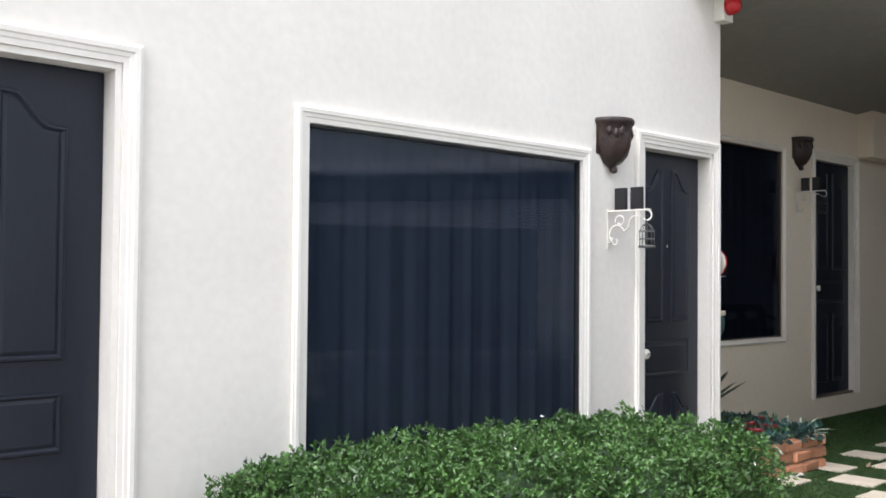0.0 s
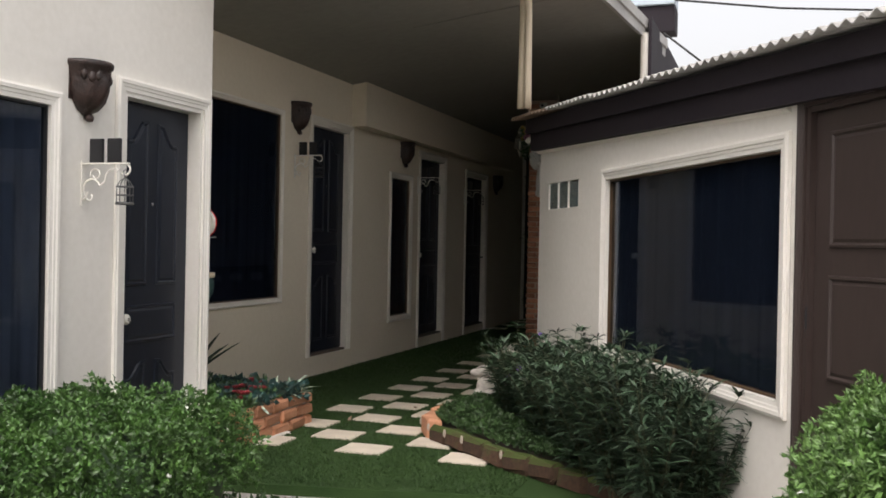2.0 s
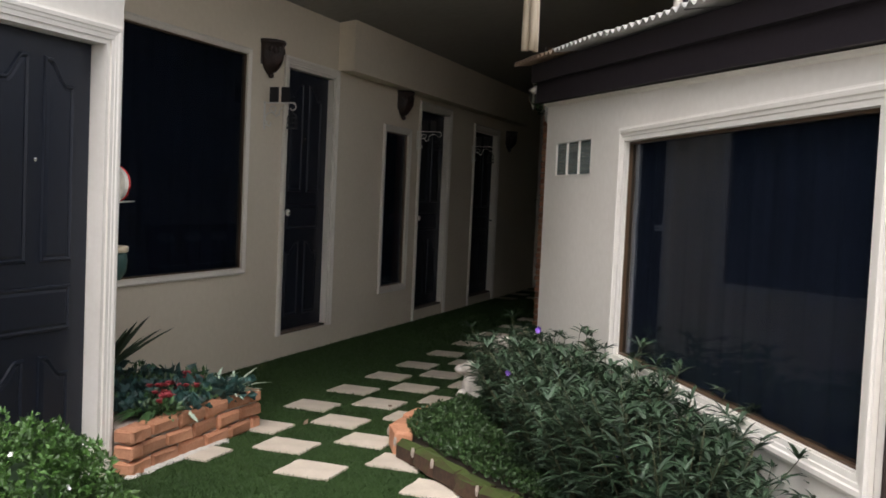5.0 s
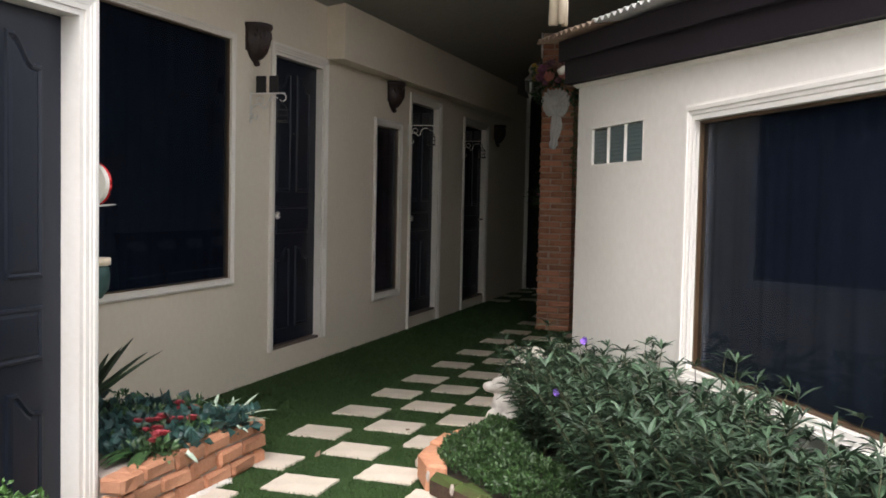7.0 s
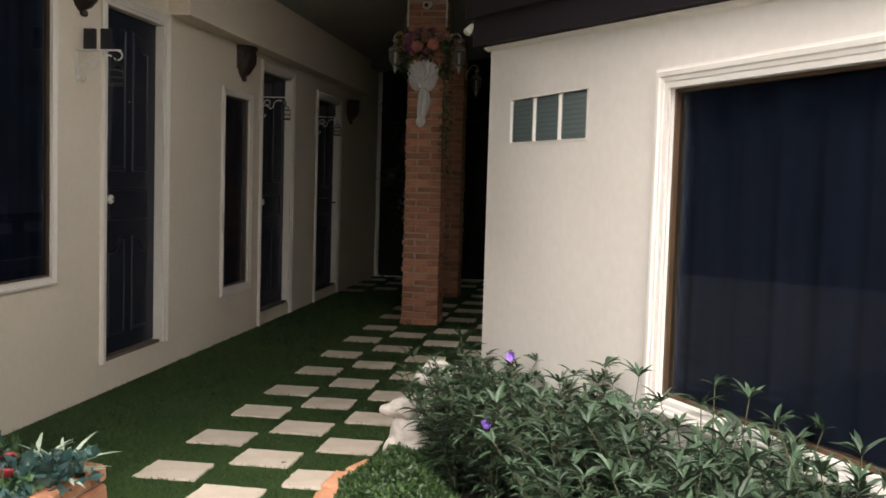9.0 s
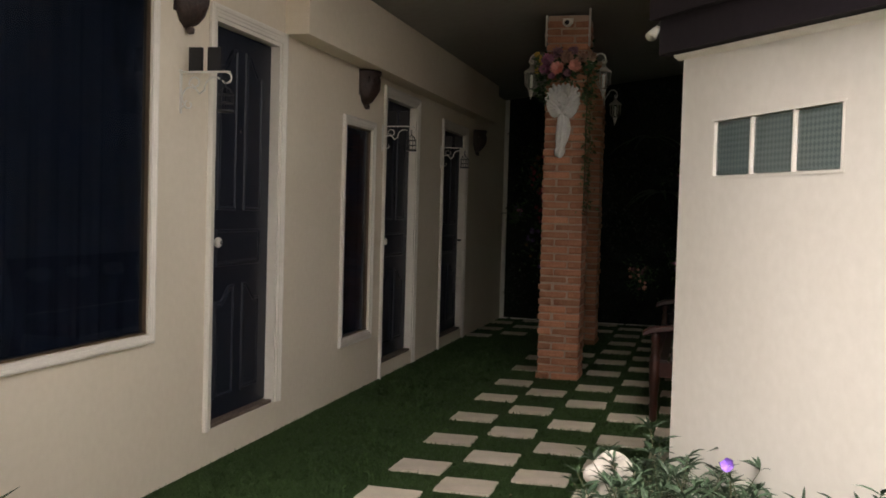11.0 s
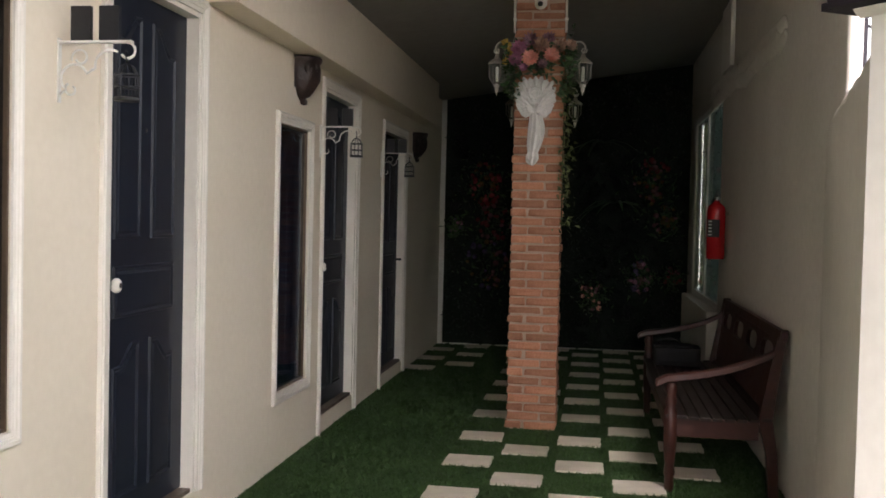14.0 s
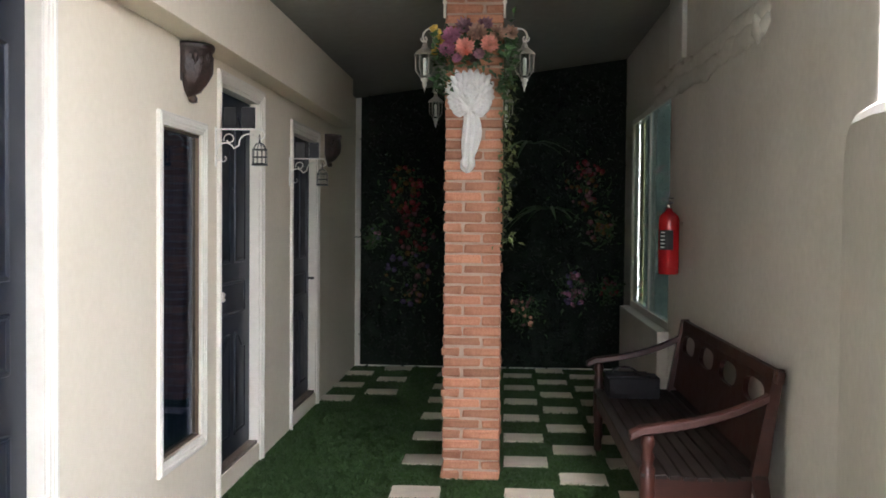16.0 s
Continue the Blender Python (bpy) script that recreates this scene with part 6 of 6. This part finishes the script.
part("apron", boxed(BX0 + 0.035, BX0 + 0.065, BY0 + 0.078, BY1 - 0.078, SEAT - 0.11, SEAT - 0.012, bevel=0.004), WOOD, bench)
part("stretcher", boxed(BX1 - 0.10, BX1 - 0.07, BY0 + 0.072, BY1 - 0.072, SEAT - 0.09, SEAT - 0.012), WOOD, bench)
for k in range(9):
    x = BX0 + 0.02 + k * 0.060
    part("seat_slat", boxed(x, x + 0.050, BY0 + 0.015, BY1 - 0.015, SEAT - 0.010 - 0.012 * math.sin(math.pi * k / 8), SEAT + 0.008 - 0.012 * math.sin(math.pi * k / 8), bevel=0.004), WOOD_SEAT, bench)
tilt = Matrix.Translation((BX1 - 0.085, 0, SEAT)) @ Matrix.Rotation(math.radians(9), 4, "Y")
bm = bmesh.new()
a, b = BY0 + 0.071, BY1 - 0.071
cell = (b - a) / 4
for k in range(4):
    oval_plate(bm, a + k * cell, a + (k + 1) * cell, 0.245, 0.405, -0.012, 0.012, cell * 0.35, 0.056)
bmesh.ops.transform(bm, matrix=tilt, verts=bm.verts)
part("back_panel", bm, WOOD, bench, "pierced back rail with oval openings")
bm = boxed(-0.018, 0.018, BY0 - 0.01, BY1 + 0.01, 0.407, 0.462, bevel=0.008)
bmesh.ops.transform(bm, matrix=tilt, verts=bm.verts)
part("top_rail", bm, WOOD, bench)
bm = boxed(-0.008, 0.008, a, b, 0.03, 0.243)
bmesh.ops.transform(bm, matrix=tilt, verts=bm.verts)
part("back_board", bm, WOOD, bench, "solid lower back board")

bag = thing("black_bag", Matrix.Translation((1.47, 4.72, SEAT + 0.006)), "black soft bag lying on the bench seat", "bag")
bm = bmesh.new()
box(bm, -0.16, 0.16, -0.13, 0.13, 0, 0.13, bevel=0.035)
for vert in bm.verts:
    vert.co += 0.012 * Vector((noise.noise(vert.co * 9), noise.noise(vert.co * 9 + Vector((5, 0, 0))), 0.5 * noise.noise(vert.co * 9 + Vector((0, 5, 0)))))
    vert.co.z = max(vert.co.z, 0.0)
part("body", bm, BAG_CLOTH, bag)
part("flap", boxed(-0.165, 0.10, -0.10, 0.10, 0.125, 0.140, bevel=0.006), BAG_CLOTH, bag)
part("handle", tube(bmesh.new(), [(-0.05 + 0.08 * math.cos(t), 0, 0.135 + 0.045 * math.sin(t)) for t in np.linspace(0, math.pi, 9)], 0.008, 7), RUBBER, bag, smooth=True)

# ---- fire extinguisher on the wall ----
fe = thing("fire_extinguisher", Matrix.Translation((1.785, 5.34, 1.13)) @ Matrix.Diagonal((0.94, 0.94, 0.83, 1)), "red fire extinguisher hung on the plaster wall", "extinguisher")
part("cylinder", turned(bmesh.new(), [(0.0, 0), (0.066, 0.0), (0.074, 0.012), (0.074, 0.44), (0.066, 0.475), (0.045, 0.50), (0.024, 0.515), (0.024, 0.53), (0.0, 0.53)], 24), RED_PAINT, fe, smooth=True)
part("valve", turned(bmesh.new(), [(0.02, 0.53), (0.02, 0.57), (0.012, 0.58), (0.012, 0.60), (0.0, 0.60)], 12), CHROME, fe, smooth=True)
part("handle", box(boxed(-0.012, 0.012, -0.11, 0.03, 0.575, 0.587, bevel=0.003), -0.012, 0.012, -0.12, 0.02, 0.612, 0.622, bevel=0.003), RUBBER, fe, "black squeeze handle")
part("hose", tube(bmesh.new(), [(0, 0.02, 0.55), (-0.02, 0.06, 0.54), (-0.03, 0.09, 0.45), (-0.025, 0.088, 0.30), (-0.02, 0.085, 0.22)], 0.010, 8), RUBBER, fe, smooth=True)
bm = bmesh.new()
for z0, z1, w in ((0.20, 0.36, 0.62),):
    rows = []
    for z in (z0, z1):
        rows.append([bm.verts.new((0.0755 * math.cos(t), 0.0755 * math.sin(t), z)) for t in np.linspace(math.radians(200), math.radians(285), 10)])
    for k in range(9):
        bm.faces.new((rows[0][k], rows[0][k + 1], rows[1][k + 1], rows[1][k]))
    top = [bm.verts.new((v.co.x * 0.985, v.co.y * 0.985, v.co.z)) for v in rows[1]]
    for k in range(9):
        bm.faces.new((rows[1][k], rows[1][k + 1], top[k + 1], top[k]))
part("label", bm, RUBBER, fe, "dark printed label")
bm = bmesh.new()
for z in (0.215, 0.245, 0.275, 0.305, 0.335):
    rows = [[bm.verts.new((0.0768 * math.cos(t), 0.0768 * math.sin(t), zz)) for t in np.linspace(math.radians(212), math.radians(262 - 12 * (int(z * 1000) % 3)), 7)] for zz in (z, z + 0.013)]
    for k in range(6):
        bm.faces.new((rows[0][k], rows[0][k + 1], rows[1][k + 1], rows[1][k]))
part("label_bars", bm, WHITE_INK, fe, "white bars of unreadable print")
part("wall_clip", boxed(0.06, 0.1045, -0.03, 0.03, 0.40, 0.43), CHROME, fe)

# ---- green planted panel with flowers on the end wall ----
pw = thing("green_wall_panel", None, "dark artificial hedge panel covering the end wall", "green wall")
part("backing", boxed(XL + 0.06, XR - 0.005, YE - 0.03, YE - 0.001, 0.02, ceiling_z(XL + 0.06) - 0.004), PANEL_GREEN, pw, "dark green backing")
bm = bmesh.new()
top_ = [(XL + 0.06, ceiling_z(XL + 0.06) - 0.004), (XR - 0.005, ceiling_z(XL + 0.06) - 0.004), (XR - 0.005, ceiling_z(XR - 0.005) - 0.004)]
wedge = [[bm.verts.new((x, y, z)) for x, z in top_] for y in (YE - 0.03, YE - 0.001)]
bm.faces.new(wedge[0])
bm.faces.new(wedge[1])
for k in range(3):
    bm.faces.new((wedge[0][k], wedge[0][(k + 1) % 3], wedge[1][(k + 1) % 3], wedge[1][k]))
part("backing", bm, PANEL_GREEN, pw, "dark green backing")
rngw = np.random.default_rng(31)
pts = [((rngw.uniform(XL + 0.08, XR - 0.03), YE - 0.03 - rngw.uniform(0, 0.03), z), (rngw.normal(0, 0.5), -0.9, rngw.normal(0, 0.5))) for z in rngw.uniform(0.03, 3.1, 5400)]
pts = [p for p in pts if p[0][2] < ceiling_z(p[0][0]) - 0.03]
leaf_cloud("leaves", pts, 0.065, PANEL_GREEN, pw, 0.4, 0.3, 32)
bm = bmesh.new()
for k in range(60):
    z = 0.03 + k * 0.039
    box(bm, XL + 0.035 + random.uniform(-0.004, 0.004), XL + 0.052 + random.uniform(-0.003, 0.006), YE - 0.035, YE - 0.002, z, z + 0.035)
box(bm, XL + 0.035, XL + 0.35, YE - 0.035, YE - 0.002, 0.004, 0.022)
structure("trim", bm, TRIM, "ragged white edge strip of the green wall", "trim")
# most sprays use the petals with the far end's shade in their colour
clusters = [((-0.31, 1.78), 0.24, (SHADED_RED, RED_PETAL, SHADED_OCHRE), 26), ((-0.20, 1.40), 0.26, (SHADED_RED, SHADED_PINK, SHADED_RED), 24), ((-0.62, 1.30), 0.09, (SHADED_MAUVE, PINK_PETAL), 9), ((-0.28, 0.90), 0.30, (SHADED_PINK, SHADED_MAUVE, SHADED_OCHRE), 20),
            ((1.46, 1.85), 0.26, (SHADED_PINK, SHADED_RED, SHADED_OCHRE), 24), ((1.62, 1.42), 0.20, (SHADED_PINK, SHADED_OCHRE), 16), ((1.36, 0.80), 0.18, (SHADED_PINK, SHADED_MAUVE, PINK_PETAL), 18), ((0.88, 0.58), 0.17, (SHADED_PINK, PEACH_PETAL), 14), ((1.70, 0.80), 0.13, (SHADED_PINK, SHADED_RED), 10)]
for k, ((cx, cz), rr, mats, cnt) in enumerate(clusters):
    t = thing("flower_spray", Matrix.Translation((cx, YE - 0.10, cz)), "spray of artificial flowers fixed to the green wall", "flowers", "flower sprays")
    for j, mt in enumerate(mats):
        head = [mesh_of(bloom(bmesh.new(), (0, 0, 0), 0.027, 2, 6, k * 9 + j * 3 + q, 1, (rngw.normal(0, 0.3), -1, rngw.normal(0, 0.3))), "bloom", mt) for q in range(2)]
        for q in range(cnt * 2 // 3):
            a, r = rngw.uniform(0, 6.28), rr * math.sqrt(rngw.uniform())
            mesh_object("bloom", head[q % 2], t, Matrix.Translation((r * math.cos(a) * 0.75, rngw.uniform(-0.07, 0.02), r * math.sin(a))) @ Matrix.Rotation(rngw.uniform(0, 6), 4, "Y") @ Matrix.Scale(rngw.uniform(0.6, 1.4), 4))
    pts = [((rngw.normal(0, rr * 0.5), rngw.uniform(-0.05, 0.06), rngw.normal(0, rr * 0.6)), (0, -0.7, 0.2)) for _ in range(160)]
    leaf_cloud("leaves", pts, 0.07, SILK_GREEN, t, 0.35, 0.4, 60 + k)
for k, (x, z) in enumerate(((0.95, 2.15), (1.1, 1.5))):
    t = thing("hanging_fern", Matrix.Translation((x, YE - 0.08, z)), "drooping green artificial fern on the dark wall", "fern", "ferns")
    strap_leaves("fronds", (0, 0, 0.1), 16, 0.45, SILK_GREEN, t, 1.0, 0.05, 70 + k, 1.2, 0.4)

# ---- stone pavers on the turf, and its blades, last ----
PITCH, STONE, DEEP = 0.312, 0.268, 0.89
rngs = random.Random(2)


def paver_mesh(seed):
    rng = random.Random(seed)
    bm = bmesh.new()
    n = 6
    pts = []
    for sx, sy, dx, dy in ((-1, -1, 1, 0), (1, -1, 0, 1), (1, 1, -1, 0), (-1, 1, 0, -1)):
        for k in range(n):
            f = 2 * k / n
            pts.append((STONE / 2 * (sx + dx * f) + rng.uniform(-0.004, 0.004), STONE / 2 * (sy + dy * f) + rng.uniform(-0.004, 0.004)))
    lo_ = [bm.verts.new((x, y, -0.02)) for x, y in pts]
    mid_ = [bm.verts.new((x, y, 0.006)) for x, y in pts]
    hi_ = [bm.verts.new((x * 0.98, y * 0.98, 0.010)) for x, y in pts]
    for a, b in ((lo_, mid_), (mid_, hi_)):
        for k in range(len(pts)):
            bm.faces.new((a[k], a[(k + 1) % len(pts)], b[(k + 1) % len(pts)], b[k]))
    bm.faces.new(hi_)
    return mesh_of(bm, "paver", PAVER)


paver_kinds = [paver_mesh(i) for i in range(6)]
stones = []
ROW_AT = ([-6, -5, -4, -3, -2, -1, 0, 2, 4, 6, 8, 10, 12, 14, 26], [-1.60, -1.28, -0.98, -0.66, -0.38, -0.11, 0.17, 0.725, 1.28, 1.90, 2.54, 3.24, 3.89, 4.62, 8.60])
for col in range(-2, 5):
    for row in range(-6, 26):
        x, y = col * PITCH + STONE / 2 + 0.062, float(np.interp(row, *ROW_AT))
        if (col + row) % 2 or y > YE - 0.12:
            continue
        if col < 0:
            if y < 6.6:
                continue
            x = (-0.355, -0.70)[-1 - col]
        if (col == 2 and row == -3) or (col == 3 and -5 < row < 1) or (col == 4 and -6 < row < 3):
            continue
        if (col == 1 and 3.95 < y < 4.75) or (col == 1 and 6.2 < y < 6.95):
            continue
        stones.append((x + rngs.uniform(-0.008, 0.008), y + rngs.uniform(-0.008, 0.008)))
        mesh_object("paver", paver_kinds[rngs.randrange(6)], floor, Matrix.Translation((*stones[-1], 0.0)) @ Matrix.Rotation(rngs.uniform(-0.02, 0.02), 4, "Z") @ Matrix.Diagonal((1, DEEP, 1, 1)))
# blades
rngt = np.random.default_rng(77)
nb_ = 170000
y = -2.54 + 11.2 * rngt.uniform(0, 1, nb_) ** 1.35
x = rngt.uniform(XL, XR, nb_)
keep = (x > XL + 0.005) & (y < YE - 0.04)
keep &= ~((y < YC) & (x < XF + 0.005)) & ~((x < PX - 0.0) & (y < PY1))
edge_y = np.interp(x, [0.0, 0.65, 1.44, 2.3], [-2.54, -2.51, -2.35, -2.2])
keep &= y > edge_y
bx = np.array([p[0] for p in BED])
by = np.array([p[1] for p in BED])
keep &= ~((x > np.interp(-y, -by, bx)) & (y < 0.03))
keep &= ~((x > C.x + (Q.x - C.x) / (Q.y - C.y) * (y - C.y)) & (y >= 0.0) & (y < 2.3))
for sx, sy in stones:
    keep &= ~((np.abs(x - sx) < STONE / 2 - 0.004) & (np.abs(y - sy) < DEEP * STONE / 2 - 0.004))
keep &= ~((np.abs(x - 0.49) < 0.165) & (np.abs(y - 4.348) < 0.165))
x, y = x[keep], y[keep]
n = len(x)
az = rngt.uniform(0, 2 * math.pi, n)
ht = rngt.uniform(0.009, 0.018, n)
ln = rngt.normal(0, 0.008, (n, 2))
wd = rngt.uniform(0.0018, 0.0034, n) * (1 + 0.25 * np.clip(y, 0, 8))
verts = np.empty((n, 3, 3))
verts[:, 0] = np.stack([x - wd * np.cos(az), y - wd * np.sin(az), np.full(n, 0.0)], 1)
verts[:, 1] = np.stack([x + wd * np.cos(az), y + wd * np.sin(az), np.full(n, 0.0)], 1)
verts[:, 2] = np.stack([x + ln[:, 0], y + ln[:, 1], ht], 1)
grass = new("turf_blades", bpy.data.meshes.new("turf_blades"))
grass.data.from_pydata(verts.reshape(-1, 3).tolist(), [], np.arange(3 * n).reshape(-1, 3).tolist())
grass.data.materials.append(BLADE)
tagged(grass, "short green artificial grass blades", "grass", kind="stuff")
